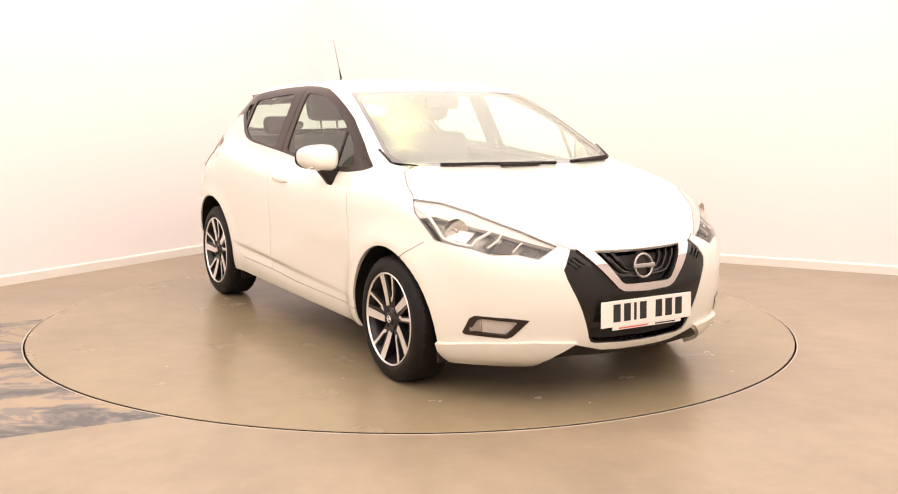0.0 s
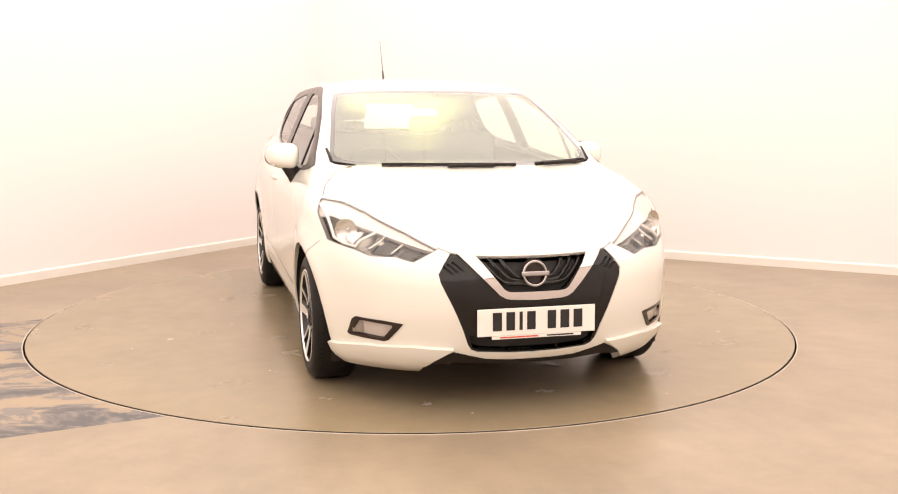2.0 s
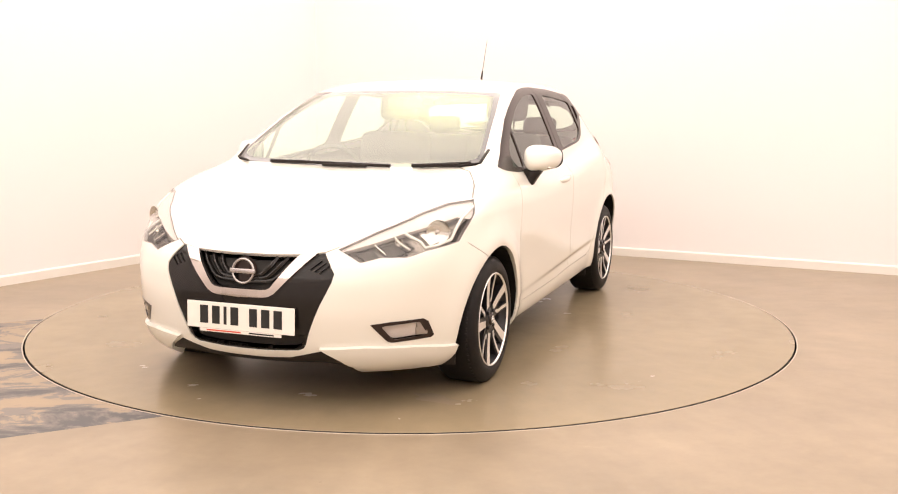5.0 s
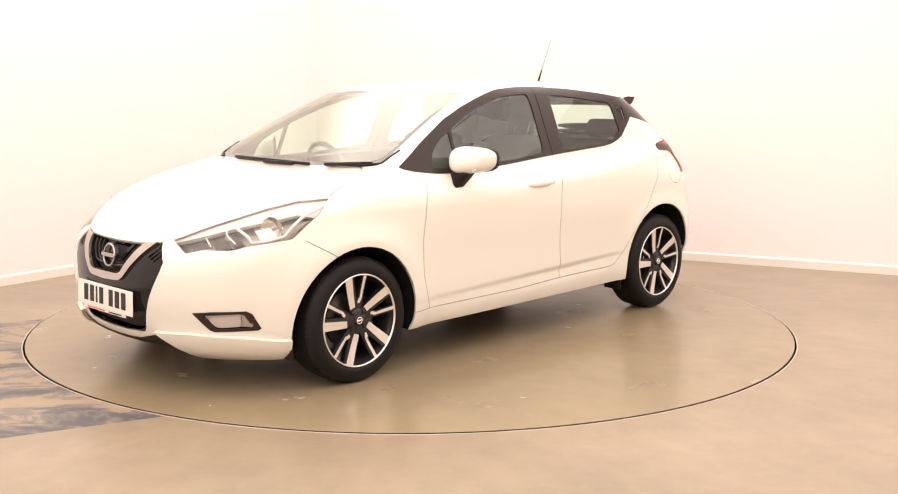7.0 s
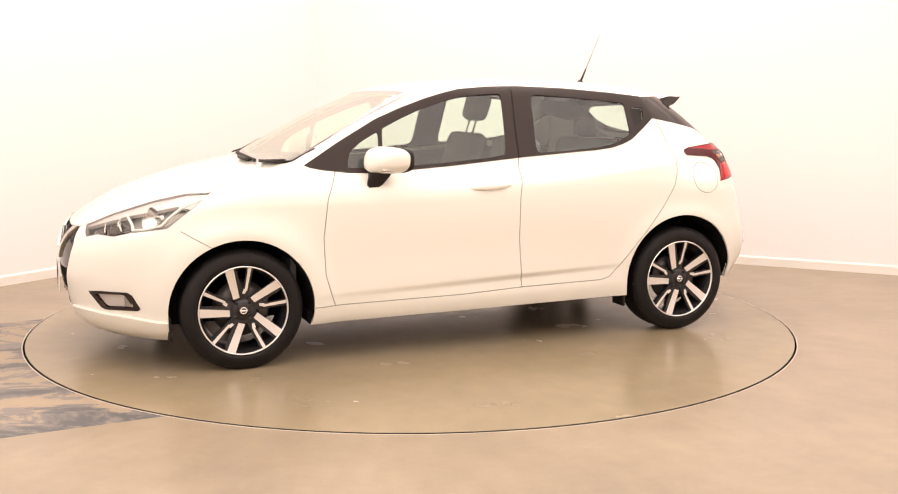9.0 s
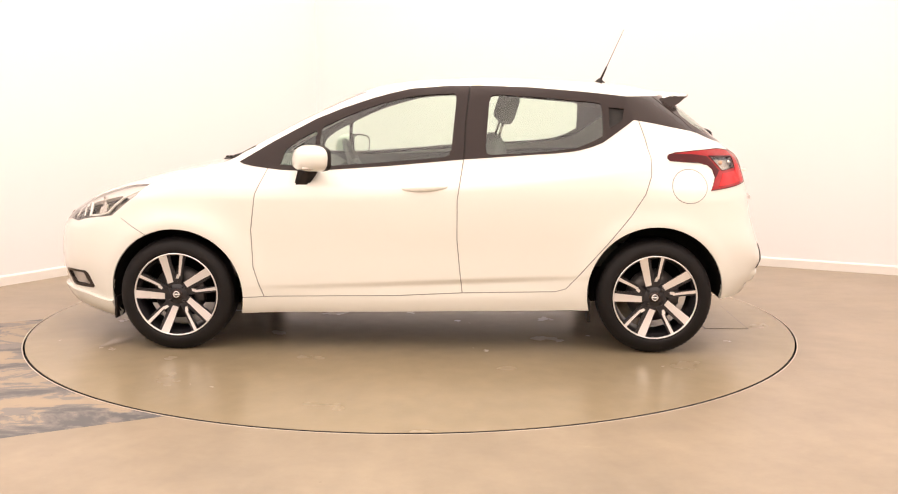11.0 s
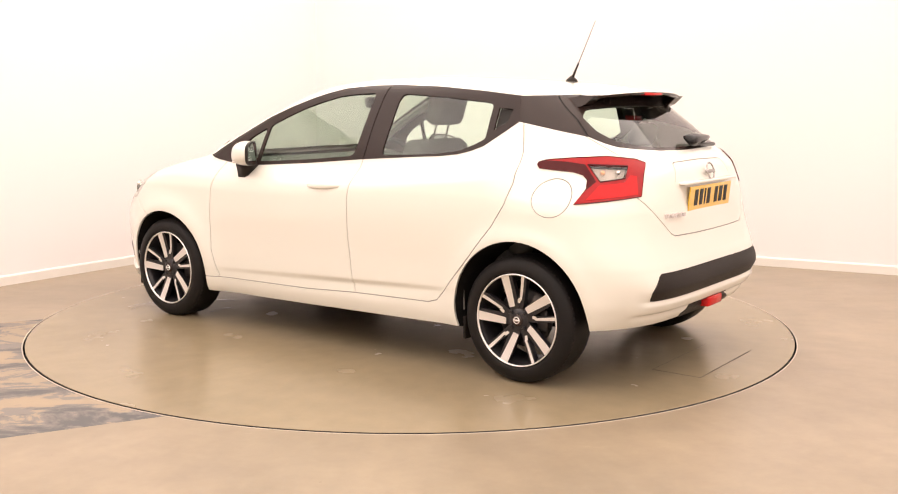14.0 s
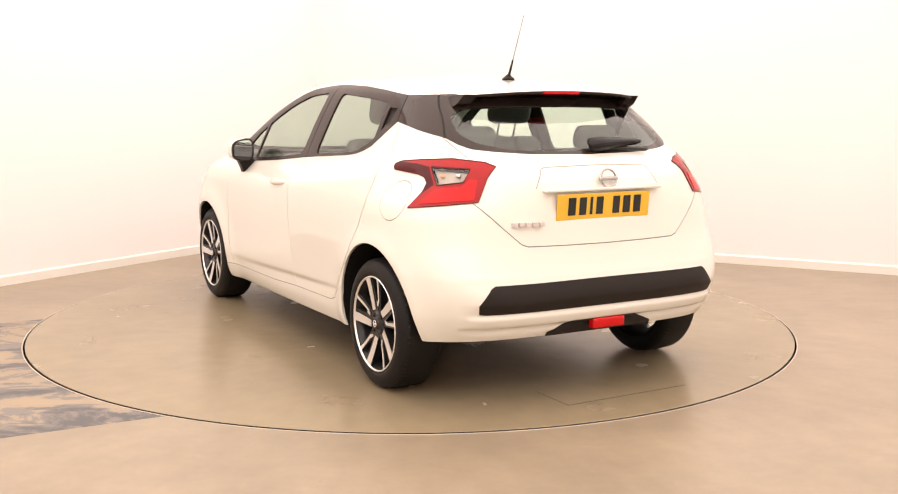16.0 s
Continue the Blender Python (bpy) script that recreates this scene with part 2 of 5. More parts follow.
def smooth_line(pairs):
    """A monotone smooth curve through (z, value) pairs."""
    xs, ys = np.array(pairs, float).T
    h, d = np.diff(xs), np.diff(ys) / np.diff(xs)
    m = np.zeros(len(xs))
    m[0], m[-1] = d[0], d[-1]
    for i in range(1, len(xs) - 1):
        if d[i - 1] * d[i] > 0:
            w1, w2 = 2 * h[i] + h[i - 1], h[i] + 2 * h[i - 1]
            m[i] = (w1 + w2) / (w1 / d[i - 1] + w2 / d[i])

    def at(z):
        i = int(np.clip(np.searchsorted(xs, z) - 1, 0, len(h) - 1))
        t = (min(max(z, xs[0]), xs[-1]) - xs[i]) / h[i]
        return ((2 * t**3 - 3 * t**2 + 1) * ys[i] + (t**3 - 2 * t**2 + t) * h[i] * m[i]
                + (3 * t**2 - 2 * t**3) * ys[i + 1] + (t**3 - t**2) * h[i] * m[i + 1])
    return at
# ---------------------------------------------------------------- body shape of the hatchback
# x forward from the middle of the wheelbase, y to its left, z up from the floor
NOSE = smooth_line([(0.17, 1.93), (0.20, 2.0), (0.26, 2.05), (0.34, 2.075), (0.45, 2.09), (0.55, 2.083), (0.62, 2.062), (0.66, 2.035), (0.70, 1.99), (0.74, 1.93), (0.81, 1.79), (0.87, 1.60), (0.915, 1.43), (0.95, 1.26), (0.972, 1.14), (0.99, 1.055), (1.06, 0.92), (1.2, 0.66), (1.3, 0.47), (1.36, 0.345), (1.40, 0.235), (1.43, 0.08), (1.452, -0.20)])
TAIL = smooth_line([(0.17, -1.66), (0.22, -1.74), (0.30, -1.825), (0.40, -1.878), (0.50, -1.896), (0.565, -1.886), (0.61, -1.872), (0.70, -1.852), (0.90, -1.825), (1.0, -1.795), (1.06, -1.74), (1.1, -1.69), (1.2, -1.575), (1.3, -1.455), (1.36, -1.38), (1.40, -1.25), (1.43, -1.0), (1.452, -0.55)])
HALF = smooth_line([(0.17, 0.79), (0.22, 0.825), (0.30, 0.847), (0.5, 0.862), (0.7, 0.8715), (0.80, 0.872), (0.86, 0.862), (0.92, 0.828), (0.97, 0.79), (1.06, 0.752), (1.2, 0.69), (1.3, 0.642), (1.36, 0.607), (1.395, 0.57), (1.43, 0.48), (1.452, 0.26)])
FRONT_FROM = smooth_line([(0.17, 1.15), (0.6, 1.22), (0.7, 1.2), (0.8, 1.18), (0.87, 1.12), (0.95, 0.92), (1.0, 0.66), (1.06, 0.53), (1.2, 0.28), (1.3, 0.06), (1.4, -0.12), (1.452, -0.38)])
FRONT_POW = smooth_line([(0.17, 2.6), (0.6, 2.6), (0.7, 2.7), (0.8, 3.0), (0.87, 3.5), (0.95, 5.0), (1.0, 7.5), (1.06, 9.0), (1.2, 9.0), (1.3, 7.5), (1.4, 4.2), (1.452, 2.1)])
REAR_FROM = smooth_line([(0.17, -1.1), (0.6, -1.15), (0.9, -1.1), (1.06, -1.0), (1.2, -0.95), (1.3, -0.9), (1.4, -0.8), (1.452, -0.42)])
REAR_POW = smooth_line([(0.17, 3.6), (0.36, 4.2), (0.42, 4.4), (0.57, 4.4), (0.72, 3.9), (0.8, 3.7), (0.9, 3.6), (1.04, 3.9), (1.12, 3.8), (1.2, 3.7), (1.4, 2.8), (1.452, 2.0)])
WHEEL_X = 1.2625
# by axle, front and rear: height and half track of the wheel, its scale, arch centre height and radius
AXLE = {1: (0.2985, 0.771, 1.0, 0.295, 0.355), -1: (0.303, 0.762, 1.0, 0.321, 0.357)}


def bell(v, mid, wide):
    return math.exp(-((v - mid) / wide) ** 2)


def side_relief(x, y, z):
    """Outward swell of the flanks: arches, shoulder and the scooped lower doors."""
    if y < 0.5:
        return 0.0
    d = 0.0
    for sx, axle in AXLE.items():
        r = math.hypot(x - sx * WHEEL_X, z - axle[3] + 0.006)
        d += 0.025 * bell(r, axle[4] + 0.02, 0.085) if sx > 0 else 0.012 * bell(r, axle[4] + 0.018, 0.05)
    # shoulder that climbs to the rear: the flank stays fuller below it
    along = 1 / (1 + math.exp(-(x + 1.27) / 0.05)) / (1 + math.exp((x - 0.35) / 0.12))
    over = z - (0.848 - 0.13 * (x + 0.22))
    fall = min(1.0, max(0.0, (over + 0.008) / 0.12))
    if z > 0.80:
        d += along * 0.75 * (0.872 - HALF(z)) * (1 - fall * fall * (3 - 2 * fall))
    between = 1 / (1 + math.exp(-(x + 0.85) / 0.10)) / (1 + math.exp((x - 0.88) / 0.10))
    # crease that climbs to the rear; the skin turns under it and comes out again at the sill
    below = 0.338 + 0.070 * (0.85 - x) / 1.7 - z
    if below > -0.03:
        tuck = min(1.0, max(0.0, (below + 0.012) / 0.030))
        back = min(1.0, max(0.0, (below - 0.022) / 0.075))
        d += between * (0.35 + 0.65 * bell(x, -0.25, 0.6)) * -0.0135 * (tuck * tuck * (3 - 2 * tuck)) * (1 - 0.8 * back)
    d += between * -0.006 * bell(z, 0.55, 0.14)
    return d


def bumper_relief(y, z):
    """Rearward steps of the rear bumper: ridge of the black strip and the white blade under it."""
    wide = min(1.0, max(0.0, (0.70 - y) / 0.05))
    steps = ((0.332, 0.0), (0.352, -0.016), (0.366, 0.012), (0.404, 0.016), (0.424, 0.002), (0.470, 0.015), (0.545, 0.002), (0.56, 0.0))
    for (z0, d0), (z1, d1) in zip(steps, steps[1:]):
        if z0 <= z < z1:
            return wide * (d0 + (d1 - d0) * (z - z0) / (z1 - z0))
    return 0.0


LEVELS = ([0.17 + 0.016 * i for i in range(11)] + [0.338 + 0.0075 * i for i in range(42)] + [0.66 + 0.01 * i for i in range(32)] + [0.975 + 0.0145 * i for i in range(29)]
          + [1.392, 1.400, 1.408, 1.416, 1.423, 1.430, 1.436, 1.441, 1.4455, 1.449, 1.4515])
N_FRONT, N_SIDE, N_REAR = 44, 70, 36


def contour(z):
    xf, xr, w = NOSE(z), TAIL(z), HALF(z)
    xa, xb, nf, nr = FRONT_FROM(z), REAR_FROM(z), FRONT_POW(z), REAR_POW(z)
    pts = []
    for i in range(N_FRONT):
        a = math.pi / 2 * (i / N_FRONT)
        ca, sa = math.cos(a), math.sin(a)
        k = (ca ** nf + sa ** nf) ** (-1 / nf)
        pts.append((xa + (xf - xa) * ca * k, w * sa * k))
    for i in range(N_SIDE):
        t = i / N_SIDE
        pts.append((xa + (xb - xa) * t, w + 0.006 * math.sin(math.pi * t)))
    for i in range(N_REAR + 1):
        a = math.pi / 2 * (1 - i / N_REAR)
        pts.append((xb + (xr - xb) * max(math.cos(a), 0) ** (2 / nr), w * max(math.sin(a), 0) ** (2 / nr)))
    out = []
    for x, y in pts:
        out.append((x - (bumper_relief(y, z) if x < -1.55 else 0.0), y + side_relief(x, y, z), z))
    out[0] = (out[0][0], 0.0, z)
    out[-1] = (out[-1][0], 0.0, z)
    return out


def half_shell():
    bm = bmesh.new()
    rows = [[bm.verts.new(p) for p in contour(z)] for z in LEVELS]
    for lo, hi in zip(rows, rows[1:]):
        for i in range(len(lo) - 1):
            bm.faces.new((lo[i + 1], lo[i], hi[i], hi[i + 1]))
    top = rows[-1]
    for i in range(len(top) // 2 - 1):
        j = len(top) - 1 - i
        if j - 1 > i + 1:
            bm.faces.new((top[i], top[j], top[j - 1], top[i + 1]))
        elif j - 1 == i + 1:
            bm.faces.new((top[i], top[j], top[i + 1]))
    bmesh.ops.recalc_face_normals(bm, faces=bm.faces[:])
    return bm
# ---------------------------------------------------------------- cutting the shell into panels
SIDE = (Vector((1, 0, 0)), Vector((0, 0, 1)))
FRONT = (Vector((0, 1, 0)), Vector((0, 0, 1)))
DIAG_F = (Vector((1, -1, 0)).normalized(), Vector((0, 0, 1)))
DIAG_R = (Vector((1, 1, 0)).normalized(), Vector((0, 0, 1)))
ABOVE = (Vector((1, 0, 0)), Vector((0, 1, 0)))


def flat(p, view):
    v = Vector(p)
    return v.dot(view[0]), v.dot(view[1])


def inside(u, v, poly):
    hit = False
    for (x0, y0), (x1, y1) in zip(poly, poly[1:] + poly[:1]):
        if (y0 > v) != (y1 > v) and u < (x1 - x0) * (v - y0) / (y1 - y0) + x0:
            hit = not hit
    return hit


def rounded(poly, r=0.25, n=3):
    """Softens the corners of an outline."""
    out = []
    for i, p in enumerate(poly):
        a, b = Vector(poly[i - 1]), Vector(poly[(i + 1) % len(poly)])
        p = Vector(p)
        s, e = p.lerp(a, r), p.lerp(b, r)
        for k in range(n + 1):
            t = k / n
            q = s.lerp(p, t).lerp(p.lerp(e, t), t)
            out.append((q.x, q.y))
    return out


class Shell:
    """The half body; each face carries the number of its panel."""

    def __init__(self):
        self.bm = half_shell()
        self.layer = self.bm.faces.layers.int.new("panel")
        self.names = ["body"]

    def number(self, name):
        if name not in self.names:
            self.names.append(name)
        return self.names.index(name)

    def cut(self, name, poly, view, keep=lambda c: True, only=("body",)):
        bm, lay = self.bm, self.layer
        eu, ev = view
        poly = [tuple(p) for p in poly]
        num, allowed = self.number(name), {self.number(n) for n in only}
        u0, u1 = min(p[0] for p in poly), max(p[0] for p in poly)
        v0, v1 = min(p[1] for p in poly), max(p[1] for p in poly)

        def span(f):
            us = [w.co.dot(eu) for w in f.verts]
            vs = [w.co.dot(ev) for w in f.verts]
            return min(us), max(us), min(vs), max(vs)
        near = []
        for f in bm.faces:
            if f[lay] in allowed and keep(f.calc_center_median()):
                a, b, c, d = span(f)
                if b >= u0 and a <= u1 and d >= v0 and c <= v1:
                    near.append(f)
        for (pu, pv), (qu, qv) in zip(poly, poly[1:] + poly[:1]):
            if abs(pu - qu) + abs(pv - qv) < 1e-7:
                continue
            touch, rest = [], []
            a0, a1, b0, b1 = min(pu, qu), max(pu, qu), min(pv, qv), max(pv, qv)
            for f in near:
                if not f.is_valid:
                    continue
                a, b, c, d = span(f)
                (touch if b >= a0 and a <= a1 and d >= b0 and c <= b1 else rest).append(f)
            if not touch:
                continue
            geom = touch + list({e for f in touch for e in f.edges}) + list({v for f in touch for v in f.verts})
            no = (eu * (qv - pv) - ev * (qu - pu)).normalized()
            r = bmesh.ops.bisect_plane(bm, geom=geom, dist=1e-6, plane_co=eu * pu + ev * pv, plane_no=no)
            near = rest + [g for g in r["geom"] if isinstance(g, bmesh.types.BMFace)]
        for f in near:
            if f.is_valid:
                c = f.calc_center_median()
                if inside(c.dot(eu), c.dot(ev), poly):
                    f[lay] = num

    def line(self, name, pts, view, width=0.0045, keep=lambda c: True, only=("body",)):
        """A narrow strip along a line, for shut lines."""
        pts = [Vector(p) for p in pts]
        left, right = [], []
        for i, p in enumerate(pts):
            d = (pts[min(i + 1, len(pts) - 1)] - pts[max(i - 1, 0)]).normalized()
            n = Vector((-d.y, d.x)) * width / 2
            left.append(tuple(p + n))
            right.append(tuple(p - n))
        self.cut(name, left + right[::-1], view, keep, only)

    def done(self):
        self.bm.normal_update()
        self.normals = {v: v.normal.copy() for v in self.bm.verts}

    def take(self, name, panels, mat, parent, side=0, lift=0.0, skirt=0.0, label=""):
        """One part from the named panels; side 1 or -1 for one flank, 0 for both halves."""
        nums = {self.number(n) for n in panels}
        faces = [f for f in self.bm.faces if f[self.layer] in nums]
        co, no, polys = [], [], []
        for sg in ((1, -1) if side == 0 else (side,)):
            index = {}
            flip = Vector((1, sg, 1))
            count = {}
            for f in faces:
                ids = []
                for v in f.verts:
                    if v not in index:
                        n = self.normals[v]
                        index[v] = len(co)
                        co.append((v.co + n * lift) * flip)
                        no.append(n * flip)
                    ids.append(index[v])
                polys.append(ids if sg == 1 else ids[::-1])
                if skirt:
                    for e in f.edges:
                        count.setdefault(e, []).append(f)
            if skirt:
                for e, fs in count.items():
                    a, b = e.verts
                    if len(fs) > 1 or (abs(a.co.y) < 1e-4 and abs(b.co.y) < 1e-4):
                        continue
                    f = fs[0]
                    vs = list(f.verts)
                    i = vs.index(a)
                    if vs[(i + 1) % len(vs)] is not b:
                        a, b = b, a
                    out = (b.co - a.co).cross(f.normal)
                    if out.length < 1e-9:
                        continue
                    out.normalize()
                    k = len(co)
                    for v, dn in ((a, 0), (b, 0), (b, 1), (a, 1)):
                        n = self.normals[v]
                        co.append((v.co + n * (lift - dn * skirt)) * flip)
                        no.append(out * flip)
                    q = [k + 1, k, k + 3, k + 2]
                    polys.append(q if sg == 1 else q[::-1])
        me = bpy.data.meshes.new(name)
        me.from_pydata([tuple(c) for c in co], [], polys)
        me.polygons.foreach_set("use_smooth", [True] * len(me.polygons))
        me.normals_split_custom_set_from_vertices([tuple(n) for n in no])
        me.materials.append(mat)
        ob = new(name, me)
        ob.parent = parent
        if label:
            tagged(ob, label)
        return ob


def flank(c):
    return c.y > 0.45


def shell_panels():
    s = Shell()
    # wheel arches
    for sx, (_, _, _, az, ar) in AXLE.items():
        ring = [(sx * WHEEL_X + ar * math.cos(2 * math.pi * i / 56), az + ar * math.sin(2 * math.pi * i / 56)) for i in range(56)]
        s.cut("removed", ring, SIDE, flank)
    # underside edges
    s.cut("removed", [(0.94, 0.10), (0.94, 0.196), (0.1, 0.208), (-0.94, 0.228), (-0.94, 0.10)], SIDE)
    s.cut("removed", [(-1.45, 0.10), (-1.45, 0.275), (-1.63, 0.29), (-2.0, 0.312), (-2.0, 0.10)], SIDE)
    # side windows and their black surround
    upper = [(0.93, 0.996), (0.752, 1.102), (0.64, 1.163), (0.527, 1.223), (0.38, 1.282), (0.232, 1.332), (0.13, 1.360), (0.03, 1.382), (-0.15, 1.397), (-0.33, 1.401), (-0.62, 1.391), (-0.9, 1.369), (-1.113, 1.347)]
    lower = [(-1.15, 1.222), (-1.087, 1.176), (-0.985, 1.105), (-0.92, 1.080), (-0.845, 1.061), (-0.74, 1.049), (-0.64, 1.043), (-0.26, 1.016), (0.14, 0.980), (0.40, 0.962), (0.56, 0.952), (0.70, 0.956), (0.84, 0.972), (0.90, 0.984)]
    s.cut("surround", upper + lower, SIDE, flank)
    s.cut("front_pane", rounded([(0.50, 1.176), (0.38, 1.231), (0.28, 1.272), (0.175, 1.306), (0.04, 1.340), (-0.09, 1.353), (-0.215, 1.358), (-0.185, 1.030), (0.1, 1.003), (0.37, 0.983), (0.518, 0.975)], 0.12, 2), SIDE, flank, ("surround",))
    s.cut("vent_pane", rounded([(0.522, 1.163), (0.617, 1.113), (0.685, 1.060), (0.712, 0.982), (0.538, 0.974)], 0.12, 2), SIDE, flank, ("surround",))
    s.cut("rear_pane", rounded([(-0.390, 1.356), (-0.68, 1.338), (-0.983, 1.311), (-0.985, 1.140), (-0.93, 1.110), (-0.845, 1.077), (-0.74, 1.062), (-0.66, 1.056), (-0.365, 1.037)], 0.12, 2), SIDE, flank, ("surround",))
    s.cut("grip_panel", [(-1.02, 1.288), (-1.10, 1.283), (-1.091, 1.221), (-1.021, 1.18)], SIDE, flank, ("surround",))
    pillar = [(-0.285, 1.41), (-0.262, 1.20), (-0.254, 1.0)]
    s.line("frame_gap", pillar, SIDE, 0.006, flank, ("surround",))
    # black quarter, hatch surround and rear window
    low = [(-1.09, 0.675, 1.232), (-1.157, 0.675, 1.2225), (-1.25, 0.673, 1.206), (-1.352, 0.668, 1.187), (-1.50, 0.62, 1.158), (-1.57, 0.60, 1.131), (-1.622, 0.56, 1.112), (-1.667, 0.47, 1.102), (-1.703, 0.29, 1.090), (-1.706, 0.0, 1.085), (-1.706, -0.1, 1.085)]
    high = [(-1.40, -0.1, 1.362), (-1.39, 0.2, 1.360), (-1.33, 0.45, 1.354), (-1.25, 0.54, 1.350), (-1.113, 0.60, 1.347), (-1.06, 0.60, 1.352)]
    s.cut("rear_black", [flat(p, DIAG_R) for p in low + high], DIAG_R, lambda c: c.x < -0.8)
    s.cut("rear_glass", rounded([(-0.05, 1.101), (0.28, 1.104), (0.44, 1.118), (0.53, 1.145), (0.56, 1.185), (0.545, 1.25), (0.48, 1.288), (0.30, 1.298), (-0.05, 1.302)], 0.2, 3), FRONT, lambda c: c.x < -1.2, ("rear_black",))
    s.line("hatch_gap", [(-1.255, 1.36), (-1.33, 1.295), (-1.41, 1.235), (-1.49, 1.158), (-1.52, 1.13)], SIDE, 0.005, flank, ("rear_black",))
    # windscreen with its dark band
    s.cut("screen_band", [(-0.05, 0.984), (0.40, 0.992), (0.60, 0.997), (0.678, 1.004), (0.70, 1.02), (0.685, 1.07), (0.622, 1.255), (0.577, 1.353), (0.562, 1.364), (0.45, 1.369), (0.25, 1.376), (-0.05, 1.379)], FRONT, lambda c: c.x > -0.1)
    s.cut("screen", rounded([(-0.05, 1.004), (0.40, 1.009), (0.62, 1.018), (0.672, 1.045), (0.60, 1.252), (0.553, 1.345), (0.45, 1.354), (0.25, 1.361), (-0.05, 1.364)], 0.15, 2), FRONT, lambda c: c.x > -0.1, ("screen_band",))
    # headlamp and tail lamp
    head = [(1.955, 0.398, 0.70), (1.832, 0.512, 0.763), (1.64, 0.65, 0.836), (1.50, 0.72, 0.870), (1.388, 0.80, 0.880), (1.465, 0.837, 0.821), (1.553, 0.824, 0.755), (1.605, 0.813, 0.711), (1.675, 0.781, 0.700), (1.77, 0.724, 0.686), (1.843, 0.67, 0.665), (1.909, 0.574, 0.668), (1.962, 0.505, 0.649)]
    s.cut("headlamp", [flat(p, DIAG_F) for p in head], DIAG_F, lambda c: c.x > 1.2)
    rim_of = [flat(p, DIAG_F) for p in head]
    s.line("lamp_edge", rim_of + rim_of[:1], DIAG_F, 0.006, lambda c: c.x > 1.2, ("headlamp",))
    inner = lambda c: c.x > 1.2
    for panel, pts in (("lamp_strip", [(1.97, 0.36, 0.69), (1.951, 0.413, 0.696), (1.929, 0.457, 0.706), (1.776, 0.628, 0.764), (1.63, 0.75, 0.802), (1.56, 0.79, 0.818), (1.46, 0.84, 0.795), (1.37, 0.86, 0.90), (1.6, 0.60, 0.90)]),
                       ("lamp_cells", [(1.93, 0.47, 0.70), (1.893, 0.533, 0.71), (1.903, 0.581, 0.674), (1.941, 0.529, 0.663)]),
                       ("lamp_cells", [(1.87, 0.551, 0.723), (1.823, 0.601, 0.739), (1.83, 0.661, 0.692), (1.88, 0.606, 0.682)]),
                       ("lamp_cells", [(1.814, 0.612, 0.742), (1.784, 0.632, 0.756), (1.788, 0.691, 0.709), (1.821, 0.674, 0.689)]),
                       ("lamp_bowl", [(1.727, 0.676, 0.777), (1.673, 0.714, 0.795), (1.633, 0.745, 0.803), (1.629, 0.778, 0.771), (1.666, 0.775, 0.732), (1.725, 0.742, 0.715)])):
        s.cut(panel, [flat(p, DIAG_F) for p in pts], DIAG_F, inner, ("headlamp",))
    tail = [(-1.300, 0.760, 1.030), (-1.312, 0.757, 1.044), (-1.36, 0.75, 1.056), (-1.48, 0.727, 1.066), (-1.62, 0.657, 1.074), (-1.705, 0.545, 1.06), (-1.737, 0.505, 1.042), (-1.762, 0.565, 0.995), (-1.782, 0.622, 0.895), (-1.553, 0.84, 0.862), (-1.590, 0.79, 0.93), (-1.583, 0.765, 0.968), (-1.555, 0.758, 0.990), (-1.50, 0.758, 1.002), (-1.40, 0.765, 1.008), (-1.315, 0.765, 1.014)]
    s.cut("tail_lamp", [flat(p, DIAG_R) for p in tail], DIAG_R, lambda c: c.x < -1.0)
    clear = [(-1.560, 0.725, 1.036), (-1.700, 0.610, 1.030), (-1.718, 0.660, 0.976), (-1.636, 0.742, 0.960)]
    s.cut("tail_clear", [flat(p, DIAG_R) for p in clear], DIAG_R, lambda c: c.x < -1.0, ("tail_lamp",))
    # lower lens block; the lamp's inner highlight is put into its brighter red
    glow = [(-1.640, 0.757, 0.944), (-1.722, 0.674, 0.957), (-1.735, 0.640, 0.990), (-1.750, 0.610, 0.985), (-1.765, 0.632, 0.905), (-1.600, 0.812, 0.882)]
    s.cut("tail_glow", [flat(p, DIAG_R) for p in glow], DIAG_R, lambda c: c.x < -1.0, ("tail_lamp",))
    wing = [(-1.290, 0.762, 1.030), (-1.31, 0.757, 1.05), (-1.37, 0.75, 1.050), (-1.46, 0.742, 1.047), (-1.545, 0.724, 1.036), (-1.612, 0.74, 0.962), (-1.592, 0.80, 0.92), (-1.575, 0.77, 0.968), (-1.555, 0.758, 0.988), (-1.50, 0.758, 1.000), (-1.40, 0.765, 1.004), (-1.31, 0.765, 1.010)]
    s.cut("tail_dark", [flat(p, DIAG_R) for p in wing], DIAG_R, lambda c: c.x < -1.0, ("tail_lamp",))
    rim_of = [flat(p, DIAG_R) for p in tail]
    s.line("tail_edge", rim_of + rim_of[:1], DIAG_R, 0.007, lambda c: c.x < -1.0, ("tail_lamp", "tail_dark"))
    rim_of = [flat(p, DIAG_R) for p in clear]
    s.line("tail_clear_edge", rim_of + rim_of[:1], DIAG_R, 0.006, lambda c: c.x < -1.0, ("tail_lamp", "tail_dark", "tail_clear"))
    # nose: grille opening, chrome V, lower intake, fog lamp, lip
    ahead = lambda c: c.x > 1.3
